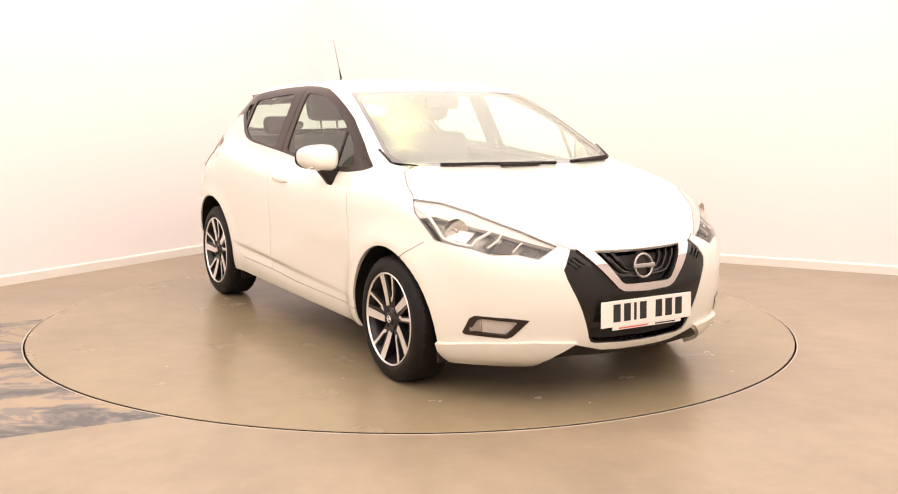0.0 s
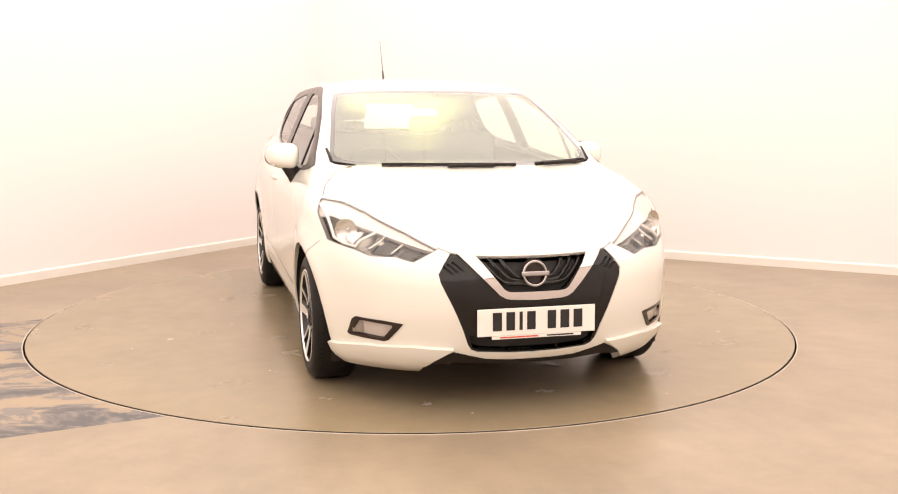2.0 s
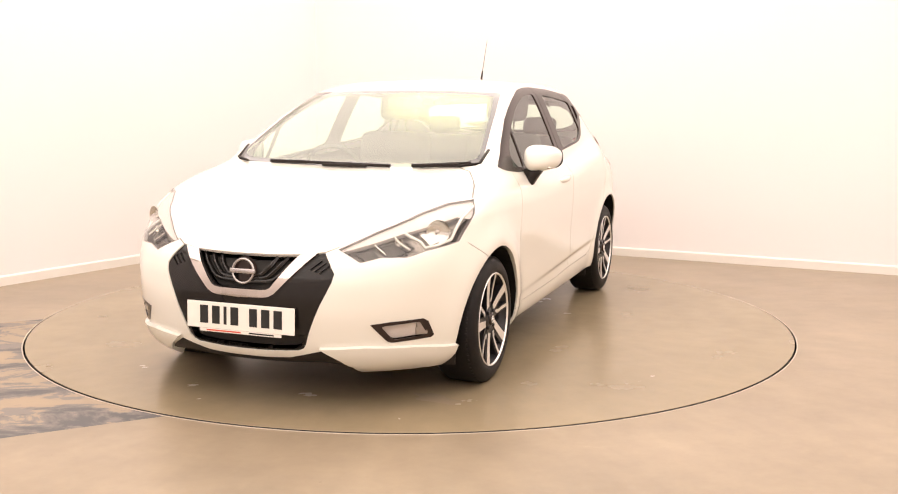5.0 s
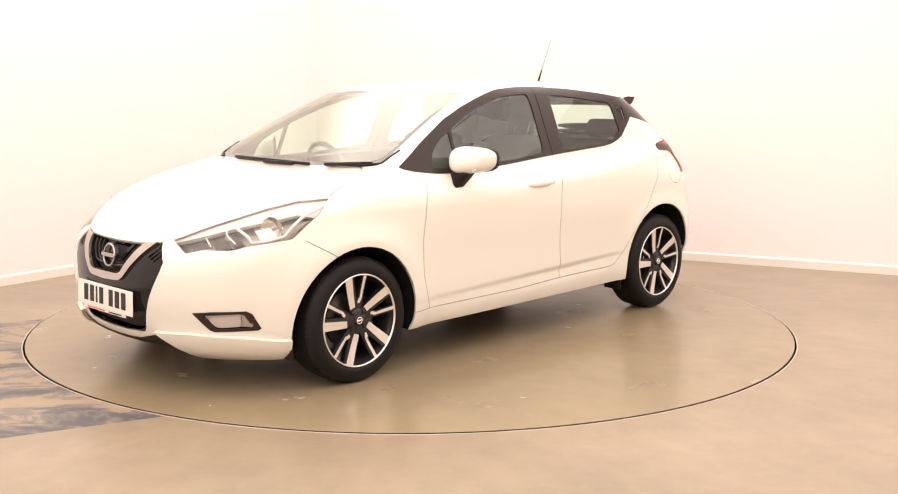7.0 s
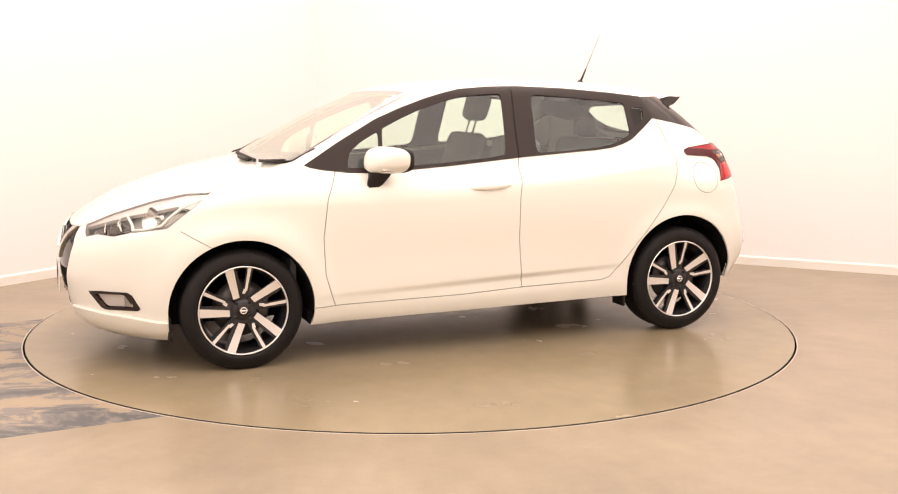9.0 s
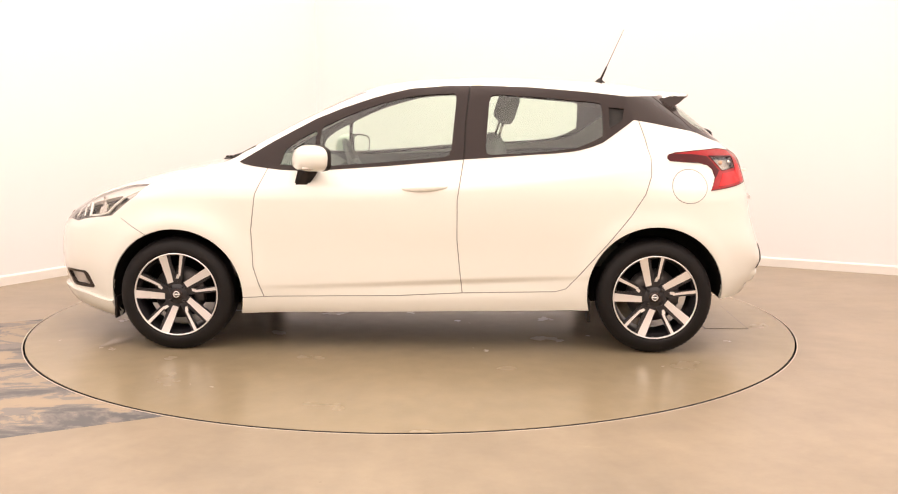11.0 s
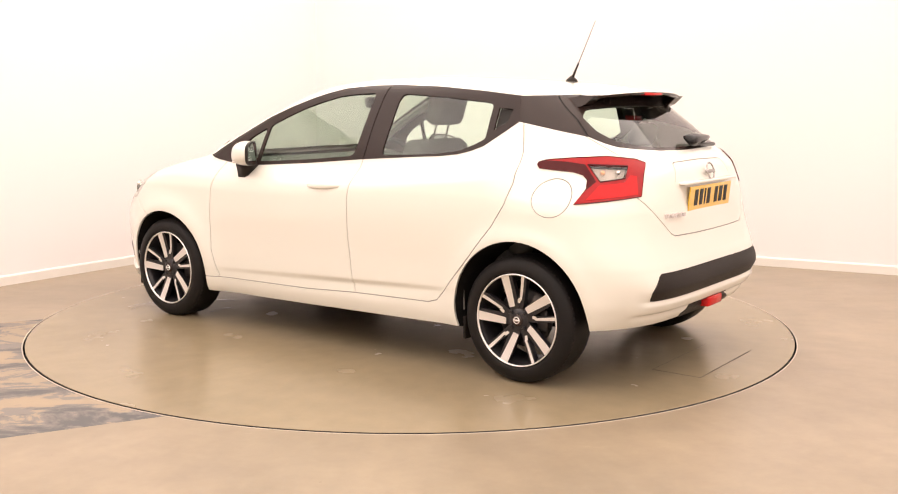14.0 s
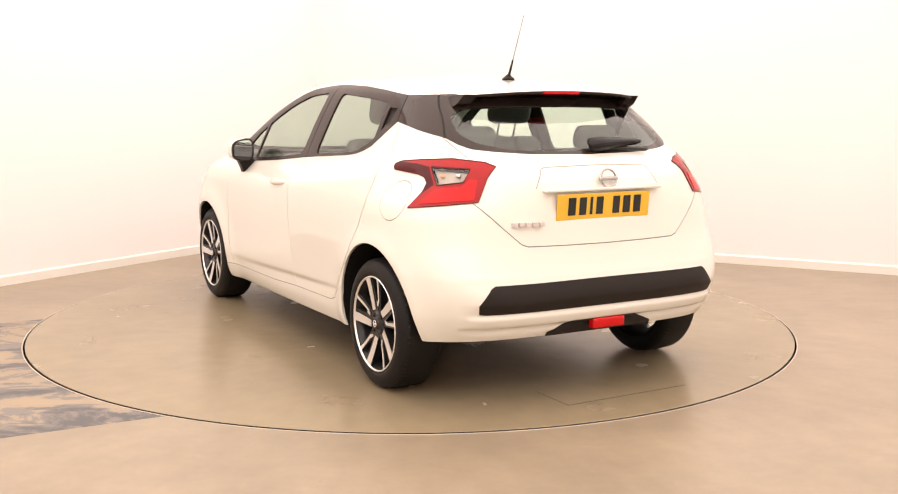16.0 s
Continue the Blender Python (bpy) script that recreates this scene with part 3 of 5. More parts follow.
    s.cut("nose_black", [(-0.05, 0.669), (0.15, 0.6715), (0.27, 0.676), (0.352, 0.687), (0.385, 0.648), (0.412, 0.605), (0.405, 0.57), (0.386, 0.528), (0.36, 0.475), (0.333, 0.414), (0.31, 0.36), (0.288, 0.30), (0.272, 0.277), (0.245, 0.266), (0.105, 0.257), (-0.05, 0.254)], FRONT, ahead)
    s.cut("chrome_v", [(0.332, 0.690), (0.162, 0.516), (0.135, 0.501), (0.108, 0.497), (-0.05, 0.490), (-0.05, 0.527), (0.096, 0.528), (0.125, 0.531), (0.143, 0.540), (0.262, 0.690)], FRONT, ahead, ("nose_black",))
    s.cut("grille", [(-0.05, 0.529), (0.096, 0.530), (0.125, 0.533), (0.140, 0.541), (0.262, 0.690), (-0.05, 0.690)], FRONT, ahead, ("nose_black",))
    for k in range(3):
        s.line("nose_slot", [(0.392 - 0.020 * k, 0.640 + 0.008 * k), (0.352 - 0.020 * k, 0.604 + 0.008 * k)], FRONT, 0.011, ahead, ("nose_black",))
    s.cut("intake", [(-0.05, 0.335), (0.285, 0.34), (0.268, 0.288), (0.235, 0.274), (0.105, 0.265), (-0.05, 0.262)], FRONT, ahead, ("nose_black",))
    s.cut("fog_surround", [(0.549, 0.389), (0.62, 0.397), (0.722, 0.399), (0.735, 0.385), (0.748, 0.318), (0.738, 0.309), (0.615, 0.304), (0.60, 0.312)], FRONT, ahead)
    s.cut("fog_lens", rounded([(0.585, 0.380), (0.712, 0.388), (0.728, 0.324), (0.622, 0.316)], 0.12, 2), FRONT, ahead, ("fog_surround",))
    s.cut("removed", [(-0.05, 0.10), (-0.05, 0.203), (0.2, 0.208), (0.33, 0.216), (0.455, 0.196), (0.455, 0.10)], FRONT, ahead)
    s.cut("skid", [(-0.05, 0.222), (0.10, 0.224), (0.20, 0.232), (0.345, 0.270), (0.40, 0.240), (0.455, 0.205), (0.455, 0.10), (-0.05, 0.10)], FRONT, ahead)
    s.cut("lip", [(0.345, 0.288), (0.52, 0.296), (0.68, 0.282), (0.78, 0.262), (0.87, 0.245), (0.92, 0.242), (0.92, 0.10), (0.46, 0.10), (0.455, 0.20), (0.42, 0.235)], FRONT, ahead)
    # tail: bumper strip, valance, shut lines
    behind = lambda c: c.x < -1.2
    s.cut("rear_strip", [(-0.05, 0.552), (0.575, 0.550), (0.592, 0.540), (0.648, 0.470), (0.640, 0.432), (0.60, 0.428), (-0.05, 0.428)], FRONT, behind)
    s.cut("valance", [(-0.05, 0.366), (0.175, 0.366), (0.205, 0.352), (0.290, 0.318), (0.295, 0.20), (-0.05, 0.20)], FRONT, behind)
    s.line("recess_line", [(0.338, 0.948), (0.292, 1.028), (0.27, 1.036), (-0.02, 1.040)], FRONT, 0.004, behind)
    s.line("hatch_top_line", [(0.618, 1.16), (0.600, 1.115), (0.575, 1.065)], FRONT, 0.005, behind)
    s.line("hatch_line", [(0.63, 0.90), (0.51, 0.786), (0.43, 0.715), (0.40, 0.704), (0.2, 0.700), (-0.02, 0.698)], FRONT, 0.0045, behind)
    # doors
    s.line("door_line_a", [(0.775, 0.966), (0.833, 0.835), (0.857, 0.645), (0.849, 0.451), (0.822, 0.36), (0.797, 0.290)], SIDE, 0.005, flank)
    s.line("door_line_b", [(0.92, 0.286), (0.797, 0.290), (0.1, 0.300), (-0.251, 0.318), (-0.74, 0.329), (-0.795, 0.345), (-0.841, 0.395), (-1.003, 0.584), (-1.125, 0.735), (-1.194, 0.845), (-1.226, 0.94), (-1.228, 1.034), (-1.205, 1.13), (-1.175, 1.225)], SIDE, 0.005, flank)
    s.line("door_line_c", [(-0.254, 1.02), (-0.222, 0.811), (-0.222, 0.602), (-0.236, 0.45), (-0.251, 0.318)], SIDE, 0.005, flank)
    front_door = [(0.90, 0.99), (0.775, 0.966), (0.833, 0.835), (0.857, 0.645), (0.849, 0.451), (0.822, 0.36), (0.797, 0.290), (0.1, 0.300), (-0.251, 0.318), (-0.236, 0.45), (-0.222, 0.602), (-0.222, 0.811), (-0.254, 1.02), (0.4, 0.98), (0.7, 0.97)]
    s.cut("front_door", front_door, SIDE, flank)
    rear_door = [(-0.254, 1.03), (-0.222, 0.811), (-0.222, 0.602), (-0.236, 0.45), (-0.251, 0.318), (-0.74, 0.329), (-0.795, 0.345), (-0.841, 0.395), (-1.003, 0.584), (-1.125, 0.735), (-1.194, 0.845), (-1.226, 0.94), (-1.228, 1.034), (-1.205, 1.13), (-1.175, 1.225), (-1.1, 1.2), (-0.9, 1.1), (-0.6, 1.06)]
    s.cut("rear_door", rear_door, SIDE, flank)
    s.cut("door_front_frame", [(1.0, 0.9), (1.0, 1.5), (-0.2855, 1.5), (-0.262, 1.2), (-0.254, 0.9)], SIDE, flank, ("surround",))
    # fuel flap, bonnet, bumper joints
    flap = [(-1.427 + 0.093 * math.cos(2 * math.pi * i / 40), 0.886 + 0.086 * math.sin(2 * math.pi * i / 40)) for i in range(41)]
    s.line("flap_line", flap, SIDE, 0.004, flank)
    s.line("bonnet_line", [(1.0, 0.56), (1.08, 0.675), (1.208, 0.738), (1.28, 0.769), (1.395, 0.80)], ABOVE, 0.008, lambda c: c.z > 0.84 and c.x > 0.7)
    s.line("wing_line", [(1.55, 0.70), (1.504, 0.672), (1.40, 0.612)], SIDE, 0.004, flank)
    s.line("nose_line", [(-0.02, 0.670), (0.15, 0.6725), (0.27, 0.677), (0.352, 0.688), (0.40, 0.708)], FRONT, 0.0045, ahead)
    bonnet = [(2.2, -0.05), (0.9, -0.05), (0.97, 0.54), (1.0, 0.56), (1.08, 0.675), (1.208, 0.738), (1.28, 0.769), (1.395, 0.80), (1.5, 0.72), (1.64, 0.65), (1.832, 0.512), (1.955, 0.398), (2.2, 0.38)]
    s.cut("bonnet", [(-0.05, 0.6735), (0.15, 0.676), (0.27, 0.6805), (0.352, 0.6915), (0.40, 0.712), (0.53, 0.776), (-0.05, 0.776)], FRONT, ahead)
    s.cut("bonnet", bonnet, ABOVE, lambda c: c.z > 0.776 and c.x > 0.7)
    s.cut("front_bumper", [(1.25, 0.10), (1.25, 0.60), (1.40, 0.612), (1.504, 0.672), (1.60, 0.73), (2.2, 0.73), (2.2, 0.10)], SIDE)
    s.cut("rear_bumper", [(-1.4, 0.10), (-1.4, 0.60), (-2.2, 0.60), (-2.2, 0.10)], SIDE)
    s.cut("tailgate", [(-0.05, 0.698), (0.40, 0.704), (0.43, 0.715), (0.51, 0.786), (0.63, 0.90), (0.60, 1.0), (0.56, 1.05), (0.575, 1.065), (0.600, 1.115), (0.618, 1.16), (-0.05, 1.13)], FRONT, behind)
    s.done()
    return s
# ---------------------------------------------------------------- the room
def prism(bm, base, height):
    lo = [bm.verts.new(p) for p in base]
    hi = [bm.verts.new(Vector(p) + Vector((0, 0, height))) for p in base]
    bm.faces.new(lo[::-1])
    bm.faces.new(hi)
    for i in range(len(lo)):
        j = (i + 1) % len(lo)
        bm.faces.new((lo[i], lo[j], hi[j], hi[i]))
    bmesh.ops.recalc_face_normals(bm, faces=bm.faces[:])


def slab(name, a0, b0, a1, b1, z0, z1, mat, label, category):
    bm = bmesh.new()
    prism(bm, [room(a0, b0, z0), room(a1, b0, z0), room(a1, b1, z0), room(a0, b1, z0)], z1 - z0)
    return tagged(obj(name, bm, mat, False), label, category, kind="structure")


PLAIN_WALL = "plain white painted studio wall"
slab("wall_north", -0.2, -0.2, ROOM_R + 0.2, 0, -0.02, ROOM_H, M_WALL, PLAIN_WALL, "wall")
slab("wall_west", -0.2, 0, 0, ROOM_L, -0.02, ROOM_H, M_WALL, PLAIN_WALL, "wall")
slab("wall_south", -0.2, ROOM_L, ROOM_R + 0.2, ROOM_L + 0.2, -0.02, ROOM_H, M_WALL, PLAIN_WALL, "wall")
slab("wall_east", ROOM_R, 0, ROOM_R + 0.2, ROOM_L, -0.02, ROOM_H, M_WALL, PLAIN_WALL, "wall")
slab("ceiling", -0.2, -0.2, ROOM_R + 0.2, ROOM_L + 0.2, ROOM_H, ROOM_H + 0.2, M_WALL, "white painted ceiling", "ceiling")


def skirting(name, a0, b0, a1, b1):
    """Board with a rounded upper edge along a wall."""
    bm = bmesh.new()
    s, e = room(a0, b0), room(a1, b1)
    inward = (room(ROOM_R / 2, ROOM_L / 2) - (s + e) / 2)
    d = (e - s).normalized()
    n = Vector((-d.y, d.x, 0))
    if n.dot(inward) < 0:
        n = -n
    prof = [(0.0, -0.005), (0.016, -0.005), (0.016, 0.056), (0.012, 0.064), (0.006, 0.068), (0.0, 0.068)]
    p = [bm.verts.new(s + n * u + Vector((0, 0, v))) for u, v in prof]
    q = [bm.verts.new(e + n * u + Vector((0, 0, v))) for u, v in prof]
    bm.faces.new(p)
    bm.faces.new(q)
    for i in range(len(prof)):
        j = (i + 1) % len(prof)
        bm.faces.new((p[i], p[j], q[j], q[i]))
    bmesh.ops.recalc_face_normals(bm, faces=bm.faces[:])
    return tagged(obj(name, bm, M_SKIRT, False), "low white skirting board along the wall", "skirting board", kind="structure")


skirting("baseboard", 0.016, 0.0, ROOM_R, 0.0)
skirting("baseboard", 0.0, 0.0, 0.0, ROOM_L)

# Floor with the round opening for the turntable, and the worn strip beside it
DISC_R, HOLE_R = 2.230, 2.2405
STRIP_DIR = Vector((0.9025, 0.4307, 0))
STRIP_N = Vector((-0.4307, 0.9025, 0))


def edge_of_room(a):
    d = Vector((math.cos(a), math.sin(a), 0))
    best = 99.0
    o = -CORNER
    det = ALONG_R.x * ALONG_L.y - ALONG_R.y * ALONG_L.x

    def across(v):
        return (v.x * ALONG_L.y - v.y * ALONG_L.x) / det, (ALONG_R.x * v.y - ALONG_R.y * v.x) / det
    for dd, oo, lim in zip(across(d), across(o), (ROOM_R, ROOM_L)):
        if dd > 1e-9:
            best = min(best, (lim - oo) / dd)
        elif dd < -1e-9:
            best = min(best, -oo / dd)
    return d * best


def floor_meshes():
    bm = bmesh.new()
    n = 240
    corners = [room(a, b) for a, b in ((0, 0), (ROOM_R, 0), (ROOM_R, ROOM_L), (0, ROOM_L))]
    angles = sorted([2 * math.pi * i / n for i in range(n)] + [math.atan2(c.y, c.x) % (2 * math.pi) for c in corners])
    inner = [bm.verts.new((HOLE_R * math.cos(a), HOLE_R * math.sin(a), -0.005)) for a in angles]
    outer = [bm.verts.new(edge_of_room(a) + Vector((0, 0, -0.005))) for a in angles]
    for i in range(len(angles)):
        j = (i + 1) % len(angles)
        bm.faces.new((inner[i], outer[i], outer[j], inner[j]))
    for d in (0.934, -1.333):
        bmesh.ops.bisect_plane(bm, geom=bm.faces[:] + bm.edges[:] + bm.verts[:], plane_co=STRIP_N * d, plane_no=STRIP_N)
    worn = [f for f in bm.faces if -1.333 < f.calc_center_median().dot(STRIP_N) < 0.934 and f.calc_center_median().dot(STRIP_DIR) < 0 and f.normal.z > 0.5]
    strip = bmesh.new()
    seen = {}
    for f in worn:
        vs = []
        for v in f.verts:
            if v not in seen:
                seen[v] = strip.verts.new(v.co)
            vs.append(seen[v])
        strip.faces.new(vs)
    bmesh.ops.delete(bm, geom=worn, context="FACES_ONLY")
    return bm, strip


fl, strip_bm = floor_meshes()
tagged(obj("floor", fl, M_FLOOR, False), "smooth beige resin studio floor", "floor", kind="structure")
tagged(obj("floor_strip", strip_bm, M_WORN, False), "worn grey and tan concrete strip in the floor", "floor", kind="structure")
pit = bmesh.new()
bmesh.ops.create_circle(pit, cap_ends=True, segments=96, radius=HOLE_R + 0.05)
for v in pit.verts:
    v.co.z = -0.118
ring = [[pit.verts.new(((HOLE_R + 0.001) * math.cos(2 * math.pi * i / 192), (HOLE_R + 0.001) * math.sin(2 * math.pi * i / 192), z)) for z in (-0.118, -0.007)] for i in range(192)]
for i in range(192):
    pit.faces.new((ring[i][0], ring[i - 1][0], ring[i - 1][1], ring[i][1]))
tagged(obj("floor_pit", pit, M_GAP, False), "dark pit under the turntable", "pit", kind="structure")

lip_ring = bmesh.new()
rows_lip = [[lip_ring.verts.new((r * math.cos(2 * math.pi * i / 240), r * math.sin(2 * math.pi * i / 240), z)) for r, z in ((HOLE_R, -0.012), (HOLE_R, -0.0035), (HOLE_R + 0.005, -0.0030), (HOLE_R + 0.006, -0.006))] for i in range(240)]
for i in range(240):
    for k in range(3):
        lip_ring.faces.new((rows_lip[i - 1][k], rows_lip[i][k], rows_lip[i][k + 1], rows_lip[i - 1][k + 1]))
bmesh.ops.recalc_face_normals(lip_ring, faces=lip_ring.faces[:])
tagged(obj("trim", lip_ring, M_LIPSTEEL, False), "thin pale steel lip round the turntable pit", "trim", kind="structure")

turntable = tagged(new("turntable"), "round beige floor-level car turntable with thin dark rim gap", "turntable")
bm = bmesh.new()
prof_n = 240
lo = [bm.verts.new((DISC_R * math.cos(2 * math.pi * i / prof_n), DISC_R * math.sin(2 * math.pi * i / prof_n), -0.10)) for i in range(prof_n)]
mid = [bm.verts.new((DISC_R * math.cos(2 * math.pi * i / prof_n), DISC_R * math.sin(2 * math.pi * i / prof_n), -0.002)) for i in range(prof_n)]
top = [bm.verts.new(((DISC_R - 0.002) * math.cos(2 * math.pi * i / prof_n), (DISC_R - 0.002) * math.sin(2 * math.pi * i / prof_n), 0.0)) for i in range(prof_n)]
for i in range(prof_n):
    j = (i + 1) % prof_n
    bm.faces.new((mid[i], mid[j], top[j], top[i]))
bm.faces.new(top)
bmesh.ops.delete(bm, geom=lo, context="VERTS")
part("disc", bm, M_DISC, turntable, smooth=False)
# side of the disc, coloured near-black for the shade in the rim gap
bm = bmesh.new()
rim_rows = [[bm.verts.new((DISC_R * math.cos(2 * math.pi * i / 192), DISC_R * math.sin(2 * math.pi * i / 192), z)) for z in (-0.10, -0.002)] for i in range(192)]
for i in range(192):
    bm.faces.new((rim_rows[i - 1][0], rim_rows[i][0], rim_rows[i][1], rim_rows[i - 1][1]))
part("disc_edge", bm, M_GAP, turntable, "side of the disc with the rim gap's shade painted in", smooth=False)
bm = bmesh.new()
bmesh.ops.create_grid(bm, x_segments=1, y_segments=1, size=0.5)
for v in bm.verts:
    v.co = Vector((-1.85 + v.co.x * 0.255, -0.068 + v.co.y * 0.683, 0.0005))
part("plate_frame", bm, M_GAP, turntable, "dark gap round the access plate", smooth=False)
bm = bmesh.new()
box(bm, -1.974, -1.726, -0.406, 0.270, 0.0007, 0.0022, 0.0006)
part("access_plate", bm, M_DISC, turntable, "oblong access plate flush in the turntable", smooth=False)

# small puddles of water dripped beside a front wheel
for k, (x, y, lx, ly, turn) in enumerate(((1.308, 0.387, 0.062, 0.040, 50), (1.090, 0.556, 0.058, 0.022, 60), (1.084, 0.665, 0.022, 0.014, 60), (1.590, 0.765, 0.110, 0.055, 65))):
    rng = random.Random(40 + k)
    waves = [(n_, rng.uniform(0, 6.3), rng.uniform(0.05, 0.16)) for n_ in (2, 3, 5, 7)]
    bm = bmesh.new()
    ring_ = []
    for i in range(48):
        a = 2 * math.pi * i / 48
        q = 1 + sum(w_ * math.sin(n_ * a + p_) for n_, p_, w_ in waves)
        p = pose(x, y, 0.0007, 0, 0, turn) @ Vector((lx * q * math.cos(a), ly * q * math.sin(a), 0))
        ring_.append((bm.verts.new(p), bm.verts.new((p.x + (p.x - x) * 0.06, p.y + (p.y - y) * 0.06, 0.0003))))
    bm.faces.new([a for a, b in ring_])
    for i in range(48):
        (a, b), (c, d) = ring_[i - 1], ring_[i]
        bm.faces.new((a, b, d, c))
    bmesh.ops.recalc_face_normals(bm, faces=bm.faces[:])
    part("water_puddle", bm, M_WATER, turntable, "thin shiny puddle of water")
# ---------------------------------------------------------------- the car
car = tagged(new("hatchback_car"), "white five-door hatchback car with black trim and alloy wheels", "car")
shell = shell_panels()
P = shell.take
P("body", ["body"], M_PAINT, car, 0, skirt=0.02)
for sd in (1, -1):
    for seam in ("hatch_line", "recess_line", "hatch_top_line", "door_line_a", "door_line_b", "door_line_c", "flap_line", "bonnet_line", "wing_line", "nose_line"):
        P("shut_line", [seam], M_JOINT, car, sd, lift=-0.004)
P("bonnet", ["bonnet"], M_PAINT, car, 0, skirt=0.012)
front_bumper = P("front_bumper", ["front_bumper"], M_PAINT, car, 0, skirt=0.02)
rear_bumper = P("rear_bumper", ["rear_bumper"], M_PAINT, car, 0, skirt=0.02)
tailgate = P("tailgate", ["tailgate"], M_PAINT, car, 0, skirt=0.012)
windscreen = P("windscreen", ["screen"], M_SCREEN, car, 0, label="clear laminated windscreen")
P("screen_band", ["screen_band"], M_FRIT, windscreen, 0, label="dark printed band round the windscreen")
P("rear_window_surround", ["rear_black"], M_BLACK, tailgate, 0, skirt=0.01, label="gloss black tailgate surround and rear quarter")
for sd in (1, -1):
    P("tailgate_gap", ["hatch_gap"], M_GAP, tailgate, sd, lift=-0.003)
P("rear_window", ["rear_glass"], M_GLASS, tailgate, 0, label="tinted rear window")
P("bumper_strip", ["rear_strip"], M_PLASTIC, rear_bumper, 0, lift=0.004, skirt=0.02, label="black plastic bumper strip")
P("valance", ["valance"], M_PLASTIC, rear_bumper, 0, lift=0.004, skirt=0.02, label="black plastic valance")
P("grille_surround", ["nose_black"], M_NOSE, front_bumper, 0, lift=-0.006, skirt=0.02, label="gloss black grille surround")
P("grille_backing", ["grille"], M_GAP, front_bumper, 0, lift=-0.04, skirt=-0.012)
P("grille_strip", ["chrome_v"], M_CHROME, front_bumper, 0, lift=0.006, skirt=0.03, label="chrome V strip")
P("lower_intake", ["intake"], M_GAP, front_bumper, 0, lift=-0.035, skirt=-0.03, label="dark lower intake")
for sd in (1, -1):
    P("grille_slot", ["nose_slot"], M_GAP, front_bumper, sd, lift=-0.014, skirt=-0.008, label="dark slots beside the grille")
P("skid_strip", ["skid"], M_PLASTIC, front_bumper, 0, lift=0.002, skirt=0.03, label="dark grey lower skid strip")
